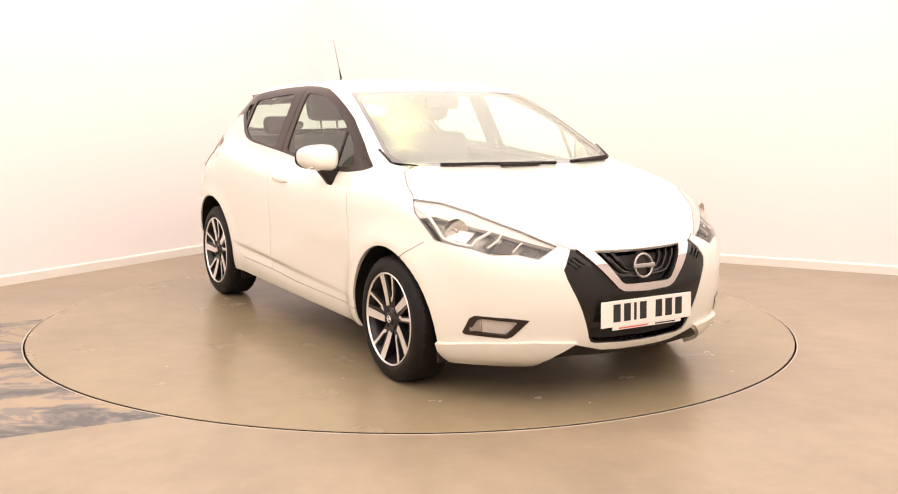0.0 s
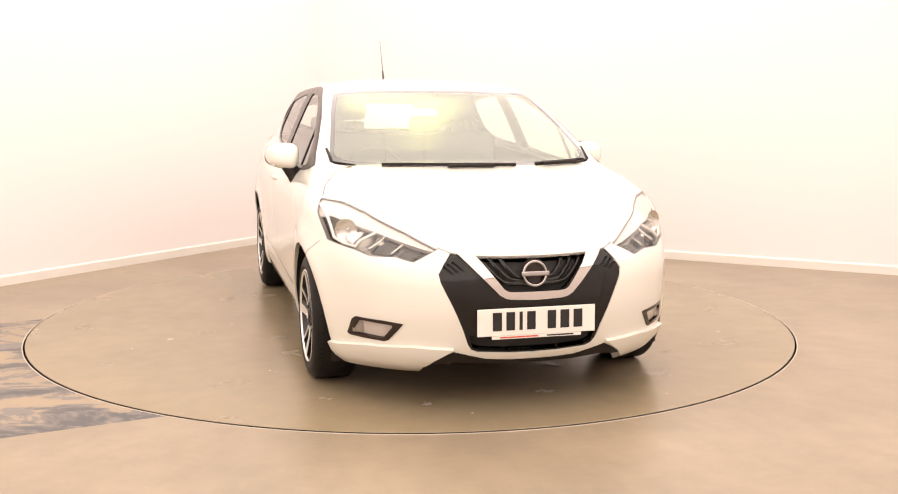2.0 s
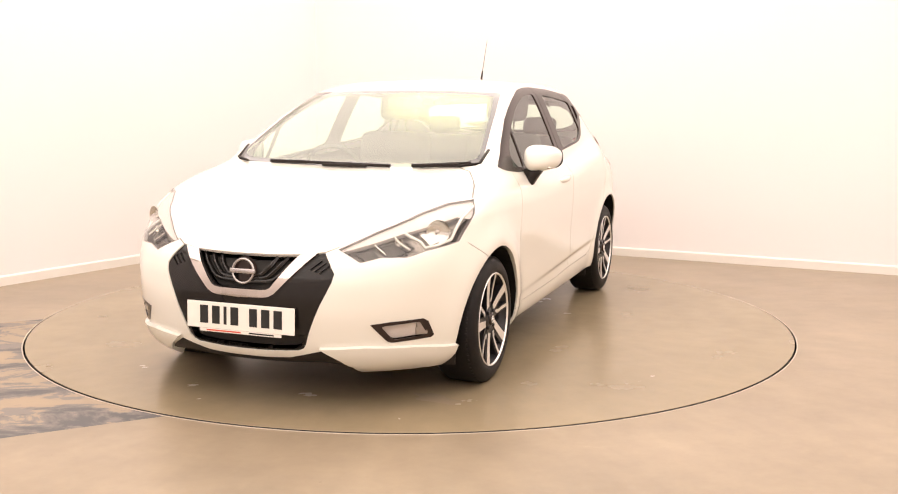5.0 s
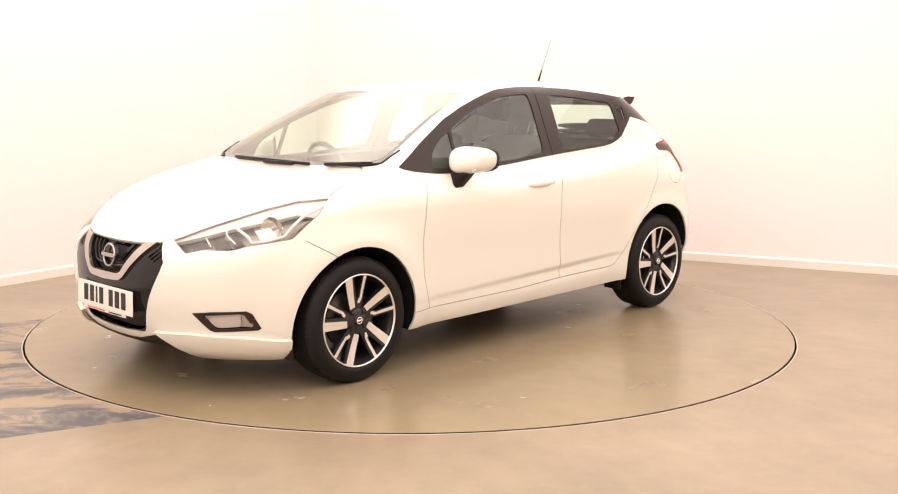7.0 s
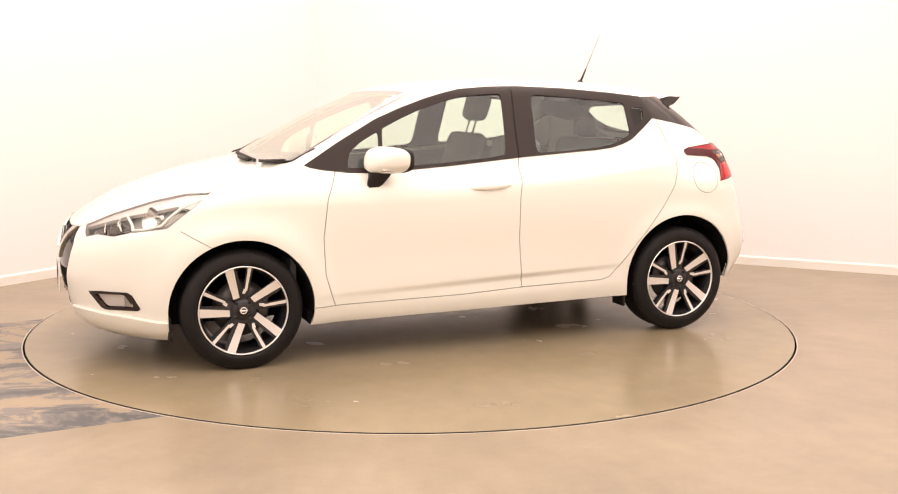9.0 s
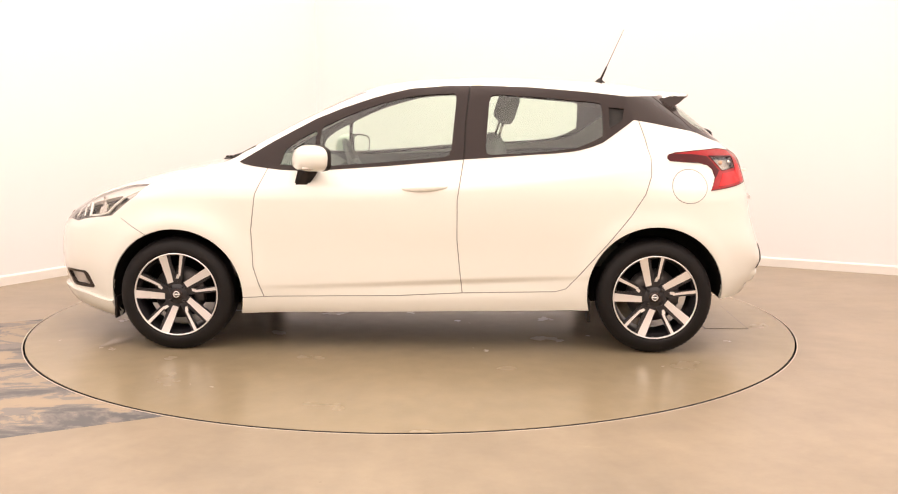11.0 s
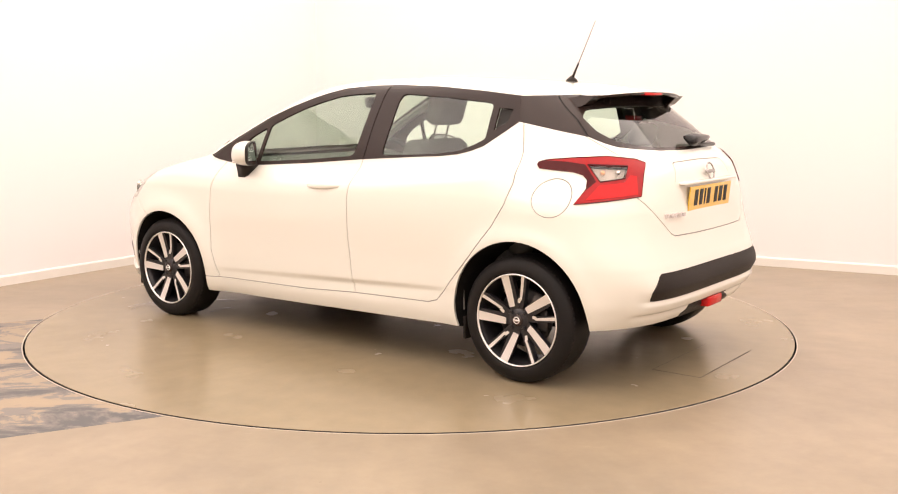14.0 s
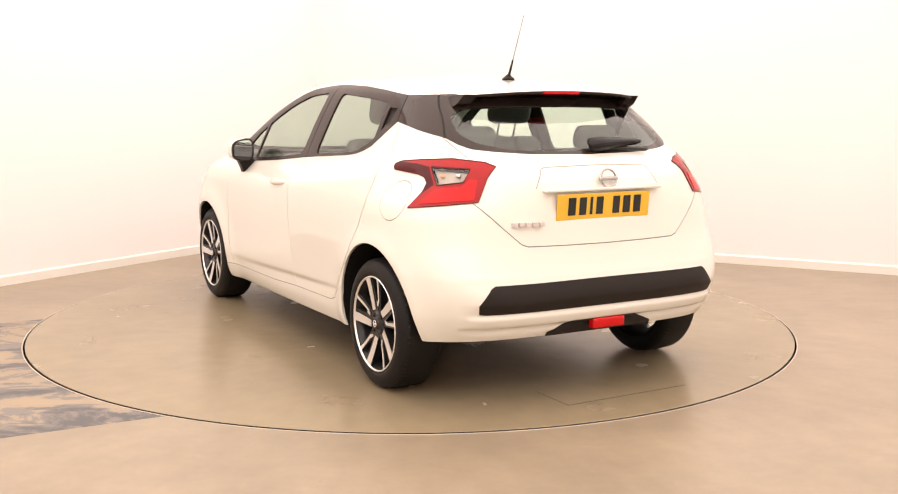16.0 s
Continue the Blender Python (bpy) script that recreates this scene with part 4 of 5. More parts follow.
for sd in (1, -1):
    door = P("front_door", ["front_door"], M_PAINT, car, sd, skirt=0.012)
    P("window_frame", ["door_front_frame"], M_TRIM, door, sd, lift=0.002, skirt=0.012, label="black window surround")
    P("window_pane", ["front_pane"], M_GLASS, door, sd, lift=-0.003, label="green-tinted window pane")
    P("vent_window", ["vent_pane"], M_GLASS, door, sd, lift=-0.003, label="small fixed window pane")
    door_r = P("rear_door", ["rear_door"], M_PAINT, car, sd, skirt=0.012)
    P("window_frame", ["surround"], M_TRIM, door_r, sd, lift=0.002, skirt=0.012, label="black window surround")
    P("window_pane", ["rear_pane"], M_GLASS, door_r, sd, lift=-0.003, label="green-tinted window pane")
    P("hidden_handle", ["grip_panel"], M_GAP, door_r, sd, lift=-0.012, label="recessed black door handle")
    P("pillar_gap", ["frame_gap"], M_GAP, door_r, sd, lift=-0.003)
    P("bumper_lip", ["lip"], M_PAINT, front_bumper, sd, lift=0.020, skirt=0.035, label="white flared lower lip")
    lamp = P("headlamp", ["headlamp", "lamp_strip", "lamp_cells", "lamp_bowl"], M_LENS, car, sd, label="clear swept-back headlamp")
    P("lamp_edge", ["lamp_edge"], M_EDGE, lamp, sd, skirt=0.02, label="dark lamp edge")
    P("housing", ["headlamp", "lamp_edge", "lamp_strip", "lamp_cells", "lamp_bowl"], M_LAMPDARK, lamp, sd, lift=-0.055)
    P("daytime_strip", ["lamp_strip"], M_STRIP, lamp, sd, lift=-0.010, skirt=0.02, label="broad pale upper light strip")
    P("lamp_cell", ["lamp_cells"], M_LAMPCELL, lamp, sd, lift=-0.030, skirt=0.02, label="dark square lamp cells")
    P("lamp_reflector", ["lamp_bowl"], M_CHROMESOFT, lamp, sd, lift=-0.035, skirt=0.015, label="silver main beam reflector")
    fog = P("fog_lamp_surround", ["fog_surround"], M_BLACK, front_bumper, sd, lift=0.003, skirt=0.03, label="black fog lamp surround")
    tail = P("tail_lamp", ["tail_lamp"], M_RED, car, sd, lift=0.004, skirt=0.012, label="red boomerang-shaped tail lamp")
    P("lamp_rim", ["tail_edge", "tail_clear_edge"], M_REDDARK, tail, sd, lift=0.005, skirt=0.012, label="dark red lamp rim")
    P("clear_lens", ["tail_clear"], M_LENS, tail, sd, lift=0.003, label="clear reversing lens")
    P("lens_backing", ["tail_clear"], M_TAILCLEAR, tail, sd, lift=-0.024, skirt=-0.03, label="silvered backing of the clear lens")
    for at, rad, mat in (((-1.610, 0.690, 1.001), 0.012, M_AMBER), ((-1.662, 0.642, 1.002), 0.013, M_CHROMESOFT)):
        bm = bmesh.new()
        bmesh.ops.create_uvsphere(bm, u_segments=20, v_segments=12, radius=rad)
        bmesh.ops.transform(bm, matrix=Matrix.Translation((at[0], sd * at[1], at[2])), verts=bm.verts[:])
        part("bulb", bm, mat, tail, "amber bulb" if mat is M_AMBER else "silver bulb cover")
    P("highlight_lens", ["tail_glow"], M_REDBRIGHT, tail, sd, lift=0.0065, skirt=0.006, label="raised red lens, inner highlight put into its brighter colour")
    P("dark_wing", ["tail_dark"], M_REDDARK, tail, sd, lift=0.004, label="dark red upper wing")

    # headlamp inside: reflector bowls and the light-guide hook, along the shell's own line
    def lamp_at(y, z, deep):
        """Place in the lamp at half width y and height z, deep behind the lens."""
        best = min(contour(z)[:N_FRONT + 10], key=lambda p: abs(p[1] - y))
        return Vector((best[0] - deep * 0.8, sd * (best[1] - deep * 0.5), z))
    def tube(name, pts, rad, mat, parent, label=""):
        cu = bpy.data.curves.new(name, "CURVE")
        cu.dimensions, cu.bevel_depth, cu.bevel_resolution = "3D", rad, 2
        sp = cu.splines.new("POLY")
        sp.points.add(len(pts) - 1)
        for p_, c_ in zip(sp.points, pts):
            p_.co = (*c_, 1)
        tmp = bpy.data.objects.new(name, cu)
        me = bpy.data.meshes.new_from_object(tmp)
        bpy.data.objects.remove(tmp)
        b_ = bmesh.new()
        b_.from_mesh(me)
        return part(name, b_, mat, parent, label)
    hook = [lamp_at(y, z, 0.014) for y, z in ((0.826, 0.850), (0.808, 0.805), (0.804, 0.763), (0.796, 0.722), (0.766, 0.703), (0.729, 0.697), (0.698, 0.721), (0.640, 0.757))]
    tube("light_hook", hook, 0.0075, M_CLEAR, lamp, "hook-shaped silver light guide")
    tube("cell_edge", [lamp_at(y, z, 0.016) for y, z in ((0.605, 0.744), (0.63, 0.722), (0.669, 0.692))], 0.0045, M_CLEAR, lamp, "bright edge between the lamp cells")
    tube("cell_edge", [lamp_at(y, z, 0.020) for y, z in ((0.538, 0.714), (0.585, 0.676))], 0.004, M_CHROMESOFT, lamp)

    # reflector bowls with their bulbs, looking ahead and a little outwards
    for (ly, lz), rad, deep in (((0.742, 0.757), 0.052, 0.020), ((0.622, 0.722), 0.018, 0.012)):
        turn_ = Matrix.Translation(lamp_at(ly, lz, 0.020)) @ pose(0, 0, 0, 0, 0, -90 + sd * 28)
        bm = bmesh.new()
        lathe(bm, [(rad * math.sqrt(q_ / 8), -deep * (1 - q_ / 8)) for q_ in range(9)] , 28)
        bmesh.ops.transform(bm, matrix=turn_, verts=bm.verts[:])
        bowl = part("reflector_bowl", bm, M_CHROMESOFT, lamp, "silver round reflector bowl")
        bm = bmesh.new()
        lathe(bm, [(0.0, -deep * 0.3), (rad * 0.12, -deep * 0.4), (rad * 0.16, -deep * 0.6), (rad * 0.16, -deep)], 16)
        bmesh.ops.transform(bm, matrix=turn_, verts=bm.verts[:])
        part("bulb_shield", bm, M_CHROME, bowl, "chrome bulb shield")

    # fog lamp inside
    P("fog_lens", ["fog_lens"], M_LENS, fog, sd, lift=-0.004)
    P("fog_reflector", ["fog_lens"], M_STRIP, fog, sd, lift=-0.014, skirt=-0.012)
    bm = bmesh.new()
    c1 = min(contour(0.352)[:N_FRONT], key=lambda p: abs(p[1] - 0.715))
    box(bm, -0.03, 0.012, -0.028, 0.028, -0.030, 0.030, 0.006, Matrix.Translation((c1[0] - 0.008, sd * (c1[1] - 0.012), 0.355)) @ pose(0, 0, 0, 0, 0, sd * 42))
    part("fog_reflector_cell", bm, M_LAMPDARK, fog, "dark faceted reflector cell")

    # mirror: white cap, black foot, silvered glass
    bm = bmesh.new()
    bmesh.ops.create_uvsphere(bm, u_segments=32, v_segments=20, radius=1.0)
    for v in bm.verts:
        x, y, z = v.co
        q = lambda a, n: math.copysign(abs(a) ** n, a)
        x, y, z = q(x, 0.8), q(y, 0.72), q(z, 0.72)
        if x < -0.45:
            x = -0.45
        v.co = Vector((0.520 + (0.098 - 0.014 * z) * x - 0.050 * y, sd * (0.890 + (0.084 + 0.006 * z) * y), 1.022 + (0.068 - 0.010 * y) * z))
    if sd < 0:
        bmesh.ops.reverse_faces(bm, faces=bm.faces[:])
    mirror = part("door_mirror", bm, M_PAINT, door, "white door mirror cap")
    def oval(x0, x1, scale):
        b_ = bmesh.new()
        loops = []
        for x in (x0, x1):
            ring_ = []
            for i in range(32):
                a_ = 2 * math.pi * i / 32
                y_, z_ = [math.copysign(abs(c_) ** 0.62, c_) * scale for c_ in (math.cos(a_), math.sin(a_))]
                ring_.append(b_.verts.new((x - 0.050 * y_, sd * (0.890 + 0.082 * y_), 1.022 + (0.066 - 0.010 * y_) * z_)))
            loops.append(ring_)
        for i in range(32):
            b_.faces.new((loops[0][i], loops[0][(i + 1) % 32], loops[1][(i + 1) % 32], loops[1][i]))
        b_.faces.new(loops[0])
        b_.faces.new(loops[1])
        bmesh.ops.recalc_face_normals(b_, faces=b_.faces[:])
        return b_
    part("mirror_rim", oval(0.4650, 0.484, 1.0), M_PLASTIC, mirror, smooth=False)
    part("mirror_glass", oval(0.4625, 0.4655, 0.86), M_MIRROR, mirror, "silvered mirror glass", smooth=False)
    bm = bmesh.new()
    foot = [(0.50, 0.60, 0.80, 0.90, 0.968), (0.515, 0.61, 0.80, 0.88, 0.935), (0.54, 0.625, 0.79, 0.86, 0.900), (0.565, 0.63, 0.79, 0.85, 0.868)]
    rings = [[bm.verts.new((x, sd * y, z)) for x, y in ((a, c), (b, c), (b, d), (a, d))] for a, b, c, d, z in foot]
    for r0, r1 in zip(rings, rings[1:]):
        for i in range(4):
            bm.faces.new((r0[i], r0[(i + 1) % 4], r1[(i + 1) % 4], r1[i]))
    bm.faces.new(rings[0])
    bm.faces.new(rings[-1])
    bmesh.ops.recalc_face_normals(bm, faces=bm.faces[:])
    bmesh.ops.bevel(bm, geom=bm.edges[:], offset=0.008, segments=2, affect="EDGES")
    part("mirror_foot", bm, M_PLASTIC, mirror, "black mirror foot")
    bm = bmesh.new()
    box(bm, 0.50, 0.572, min(sd * 0.885, sd * 0.945), max(sd * 0.885, sd * 0.945), 0.968, 0.982, 0.006)
    part("mirror_indicator", bm, M_CHROMESOFT, mirror, "clear indicator strip")

    # front door handle: scoop and grip
    ys = 0.874
    bm = bmesh.new()
    grip = [(0.075 - 0.255 * k / 12, 0.0) for k in range(13)]
    ring_list = []
    for k, (gx, _) in enumerate(grip):
        t = k / 12
        thick = 0.016 * math.sin(math.pi * min(max(t, 0.04), 0.96)) ** 0.5
        zc = 0.866 + 0.012 * t
        yc = sd * (0.862 + 0.020 * math.sin(math.pi * t) ** 0.6)
        ring_list.append([bm.verts.new((gx, yc + sd * thick * 0.7 * math.cos(a), zc + thick * 1.1 * math.sin(a))) for a in [2 * math.pi * i / 12 for i in range(12)]])
    for r0, r1 in zip(ring_list, ring_list[1:]):
        for i in range(12):
            bm.faces.new((r0[i], r0[(i + 1) % 12], r1[(i + 1) % 12], r1[i]))
    bm.faces.new(ring_list[0])
    bm.faces.new(ring_list[-1])
    bmesh.ops.recalc_face_normals(bm, faces=bm.faces[:])
    part("door_handle", bm, M_PAINT, door, "white pull handle")

# grille bars, badge and plates
def plate_char(bm, y0, y1, z0, z1, x, out):
    box(bm, min(x, x + out), max(x, x + out), y0, y1, z0, z1)


for k in range(3):
    for sd in (1, -1):
        # each bar drops beside the chrome V and then turns level towards the badge
        line_ = [(0.238 - 0.047 * k, 0.668), (0.205 - 0.042 * k, 0.628), (0.165 - 0.036 * k, 0.585 + 0.006 * k), (0.142 - 0.030 * k, 0.568 + 0.010 * k), (0.110 - 0.024 * k, 0.560 + 0.012 * k), (0.030, 0.557 + 0.013 * k)]
        bm = bmesh.new()
        loops_ = []
        for i, (py, pz) in enumerate(line_):
            a_, b_ = line_[max(i - 1, 0)], line_[min(i + 1, 5)]
            d_ = Vector((b_[0] - a_[0], b_[1] - a_[1])).normalized()
            nx, nz = -d_.y * 0.0075, d_.x * 0.0075
            px = NOSE(pz) - 0.016 - 0.35 * py * py
            loops_.append([bm.verts.new(p) for p in ((px - 0.022, sd * (py - nx), pz - nz), (px - 0.004, sd * (py - nx), pz - nz), (px, sd * (py - nx * 0.3), pz - nz * 0.3), (px - 0.004, sd * (py + nx), pz + nz), (px - 0.022, sd * (py + nx), pz + nz))])
        for r0, r1 in zip(loops_, loops_[1:]):
            for i in range(5):
                bm.faces.new((r0[i], r0[(i + 1) % 5], r1[(i + 1) % 5], r1[i]))
        bm.faces.new(loops_[0])
        bm.faces.new(loops_[-1])
        bmesh.ops.recalc_face_normals(bm, faces=bm.faces[:])
        part("grille_bar", bm, M_NOSE, front_bumper, smooth=False)
bm = bmesh.new()
n = 40
R_ring, r_tube = 0.051, 0.0060
ring = []
for i in range(n):
    a = 2 * math.pi * i / n
    ring.append([bm.verts.new((r_tube * 0.8 * math.sin(b), (R_ring + r_tube * math.cos(b)) * math.cos(a), (R_ring + r_tube * math.cos(b)) * math.sin(a))) for b in [2 * math.pi * k / 10 for k in range(10)]])
for i in range(n):
    for k in range(10):
        bm.faces.new((ring[i][k], ring[(i + 1) % n][k], ring[(i + 1) % n][(k + 1) % 10], ring[i][(k + 1) % 10]))
box(bm, -0.006, 0.009, -0.062, 0.062, -0.010, 0.010, 0.003)
bmesh.ops.recalc_face_normals(bm, faces=bm.faces[:])
badge_mesh = bm.copy()
bmesh.ops.transform(bm, matrix=Matrix.Translation((2.062, 0, 0.600)) @ pose(0, 0, 0, 0, -8, 0), verts=bm.verts[:])
part("front_badge", bm, M_BADGE, front_bumper, "round chrome badge with a crossbar")
bm = bmesh.new()
bmesh.ops.create_circle(bm, cap_ends=True, segments=32, radius=0.062)
bmesh.ops.transform(bm, matrix=Matrix.Translation((2.048, 0, 0.600)) @ pose(0, 0, 0, 0, 82, 0), verts=bm.verts[:])
part("badge_plate", bm, M_BLACK, front_bumper)
bmesh.ops.transform(badge_mesh, matrix=Matrix.Translation((-1.824, -0.038, 0.982)) @ pose(0, 0, 0, 0, 14, 0) @ Matrix.Scale(0.82, 4), verts=badge_mesh.verts[:])
part("rear_badge", badge_mesh, M_BADGE, tailgate, "round chrome badge with a crossbar")


def number_plate(parent, at, face, mat, label, half):
    """A plate with plain bars for its characters; face is 1 to the front, -1 to the rear."""
    bm = bmesh.new()
    box(bm, -0.003, 0.003, -half, half, -0.058, 0.058, 0.0028, at)
    plate = part("number_plate", bm, mat, parent, label, smooth=False)
    y = -0.197
    for k, w in enumerate((0.040, 0.038, 0.014, 0.038, 0.038, 0.040, 0.040)):
        if k == 4:
            y += 0.034
        bm = bmesh.new()
        box(bm, 0.003, 0.0045, min(face * y, face * (y + w)), max(face * y, face * (y + w)), -0.036, 0.042, 0.0, at)
        part("character_bar", bm, M_INK, plate, smooth=False)
        y += w + 0.020
    bm = bmesh.new()
    box(bm, -0.002, 0.0025, -0.20, 0.20, -0.072, -0.058, 0.0, at)
    part("dealer_strip", bm, M_PLATEWHITE, plate, smooth=False)
    for y0, y1, mt in ((-0.165, 0.005, M_REDINK), (0.045, 0.165, M_INK)):
        bm = bmesh.new()
        box(bm, 0.0025, 0.0035, min(face * y0, face * y1), max(face * y0, face * y1), -0.068, -0.062, 0.0, at)
        part("dealer_bar", bm, mt, plate, smooth=False)
    return plate


number_plate(front_bumper, Matrix.Translation((2.094, 0, 0.404)) @ pose(0, 0, 0, 0, -2, 0), 1, M_PLATEWHITE, "white front number plate with dark bars", 0.264)
number_plate(tailgate, Matrix.Translation((-1.840, -0.004, 0.864)) @ pose(0, 0, 0, 0, 5, 180), 1, M_PLATEYELLOW, "yellow rear number plate with dark bars", 0.256)
bm = bmesh.new()
box(bm, -1.850, -1.80, -0.326, 0.308, 0.932, 0.946, 0.004)
part("tailgate_grip", bm, M_PAINT, tailgate, "white ledge over the number plate")
bm = bmesh.new()
for y in (0.335, 0.365, 0.40, 0.43, 0.46):
    box(bm, -1.858 + (y - 0.335) * 0.17, -1.838 + (y - 0.335) * 0.17, y - 0.011, y + 0.011, 0.792, 0.808)
part("model_bar", bm, M_STRIP, tailgate, "small chrome bars in place of lettering", smooth=False)
bm = bmesh.new()
box(bm, -1.885, -1.80, -0.105, 0.070, 0.318, 0.364, 0.006)
part("rear_fog_lamp", bm, M_REDBRIGHT, rear_bumper, "red rear fog lamp")

# spoiler with high brake lamp
bm = bmesh.new()
prof = [(-1.25, 1.386), (-1.36, 1.384), (-1.48, 1.378), (-1.528, 1.369), (-1.526, 1.360), (-1.46, 1.352), (-1.38, 1.345), (-1.30, 1.35)]
cols = []
for k in range(17):
    t = -1 + k / 8
    y = 0.51 * t
    pull = 0.095 * abs(t) ** 3
    drop = 0.024 * t * t
    cols.append([bm.verts.new((x + pull if x < -1.3 else x, y * (0.97 if x < -1.4 else 0.84), z - drop - (0.045 * t ** 4 if x > -1.4 else 0))) for x, z in prof])
for c0, c1 in zip(cols, cols[1:]):
    for i in range(len(prof)):
        j = (i + 1) % len(prof)
        bm.faces.new((c0[i], c0[j], c1[j], c1[i]))
bm.faces.new(cols[0])
bm.faces.new(cols[-1])
bmesh.ops.recalc_face_normals(bm, faces=bm.faces[:])
lip_faces = bm.copy()
spoiler = part("roof_spoiler", bm, M_PAINT, tailgate, "white roof spoiler", smooth=False)
bmesh.ops.delete(lip_faces, geom=[f for f in lip_faces.faces if f.normal.z > 0.6], context="FACES")
lip_faces.normal_update()
for v in lip_faces.verts:
    v.co += v.normal * 0.003
part("spoiler_underside", lip_faces, M_BLACK, spoiler, "gloss black spoiler edge and underside", smooth=False)
for sd in (1, -1):
    # cheek joining the spoiler's end to the black quarter
    bm = bmesh.new()
    side = [(-1.24, 1.318), (-1.317, 1.338), (-1.390, 1.349), (-1.461, 1.350), (-1.436, 1.328), (-1.412, 1.308), (-1.390, 1.298), (-1.34, 1.284), (-1.25, 1.285)]
    sheets = [[bm.verts.new((x, sd * (y - 0.30 * max(0.0, z - 1.30)), z)) for x, z in side] for y in (0.440, 0.512)]
    for i in range(len(side)):
        j = (i + 1) % len(side)
        bm.faces.new((sheets[0][i], sheets[0][j], sheets[1][j], sheets[1][i]))
    bm.faces.new(sheets[0])
    bm.faces.new(sheets[1])
    bmesh.ops.recalc_face_normals(bm, faces=bm.faces[:])
    part("spoiler_cheek", bm, M_BLACK, spoiler, "black cheek under the spoiler end", smooth=False)
bm = bmesh.new()
box(bm, -1.5300, -1.50, -0.088, 0.116, 1.3530, 1.3685, 0.003)
part("high_brake_lamp", bm, M_REDBRIGHT, spoiler, "slim red high brake lamp")

# roof aerial
bm = bmesh.new()
lathe(bm, [(0.0, 0.0), (0.034, 0.0), (0.030, 0.010), (0.016, 0.022), (0.008, 0.03), (0.0, 0.031)], 20)
bmesh.ops.transform(bm, matrix=Matrix.Translation((-1.046, 0, 1.423)) @ pose(0, 0, 0, 90, 0, 0) , verts=bm.verts[:])
aerial = part("aerial", bm, M_PLASTIC, car, "thin black roof aerial")
bm = bmesh.new()
rod0, rod1 = Vector((-1.050, 0, 1.440)), Vector((-1.180, 0, 1.735))
axis = (rod1 - rod0)
for s0, s1, r0, r1 in ((0.0, 0.28, 0.0075, 0.0045), (0.28, 1.0, 0.0021, 0.0013)):
    m = Matrix.Translation(rod0 + axis * (s0 + s1) / 2) @ axis.to_track_quat("Z", "Y").to_matrix().to_4x4()
    bmesh.ops.create_cone(bm, cap_ends=True, segments=10, radius1=r0, radius2=r1, depth=axis.length * (s1 - s0), matrix=m)
part("rod", bm, M_PLASTIC, aerial)

# wipers
def blade(name, a, b, parent, low=-0.006, high=0.010):
    bm = bmesh.new()
    a, b = Vector(a), Vector(b)
    d = b - a
    m = Matrix.Translation((a + b) / 2) @ d.to_track_quat("X", "Z").to_matrix().to_4x4()
    box(bm, -d.length / 2, d.length / 2, -0.008, 0.008, low, high, 0.003, m)
    return part(name, bm, M_PLASTIC, parent)


w1 = blade("wiper_blade", (1.074, 0.25, 0.994), (1.047, -0.45, 1.002), windscreen)
blade("wiper_arm", (1.090, 0.13, 0.992), (1.094, -0.12, 0.992), w1)
w2 = blade("wiper_blade", (1.060, 0.36, 0.997), (1.000, 0.655, 1.014), windscreen)
blade("wiper_arm", (1.078, 0.40, 1.000), (1.035, 0.60, 1.006), w2)
for sd in (1, -1):
    c1 = blade("screen_corner", (1.050, sd * 0.585, 1.002), (0.972, sd * 0.690, 1.016), windscreen, -0.004, 0.004)
    blade("corner_trim", (0.975, sd * 0.690, 1.014), (0.855, sd * 0.698, 1.077), c1, -0.004, 0.004)
bm = bmesh.new()
arm = [(0.035, 0.018, 0.016), (0.02, 0.034, 0.030), (-0.05, 0.036, 0.034), (-0.13, 0.028, 0.028), (-0.21, 0.020, 0.020), (-0.265, 0.013, 0.013), (-0.28, 0.006, 0.007)]
loops = []
for y_, half_z, deep_ in arm:
    loops.append([bm.verts.new((dx_, y_, dz_ + 0.02 * (-y_ / 0.34))) for dx_, dz_ in ((0, -half_z), (-deep_ * 0.7, -half_z * 0.75), (-deep_, -half_z * 0.2), (-deep_ * 0.92, half_z * 0.35), (-deep_ * 0.6, half_z * 0.8), (0, half_z))])
for r0, r1 in zip(loops, loops[1:]):
    for i in range(6):
        bm.faces.new((r0[i], r0[(i + 1) % 6], r1[(i + 1) % 6], r1[i]))
bm.faces.new(loops[0])
bm.faces.new(loops[-1])
bmesh.ops.recalc_face_normals(bm, faces=bm.faces[:])
bmesh.ops.transform(bm, matrix=Matrix.Translation((-1.697, -0.050, 1.126)) @ pose(0, 0, 0, 0, 42, 0), verts=bm.verts[:])
wiper = part("rear_wiper", bm, M_WIPER, tailgate, "black rear wiper arm")
bm = bmesh.new()
box(bm, -0.012, 0.006, -0.31, -0.03, -0.008, 0.008, 0.003, Matrix.Translation((-1.694, -0.045, 1.112)) @ pose(0, 0, 0, 3, 42, 0))
part("rear_wiper_blade", bm, M_WIPER, wiper)

# arch liners and underbody
def skin_y(x, z):
    """Half width of the body skin at x and z."""
    return min(contour(max(z, 0.20)), key=lambda p: abs(p[0] - x) + (9 if p[1] < 0.4 else 0))[1]


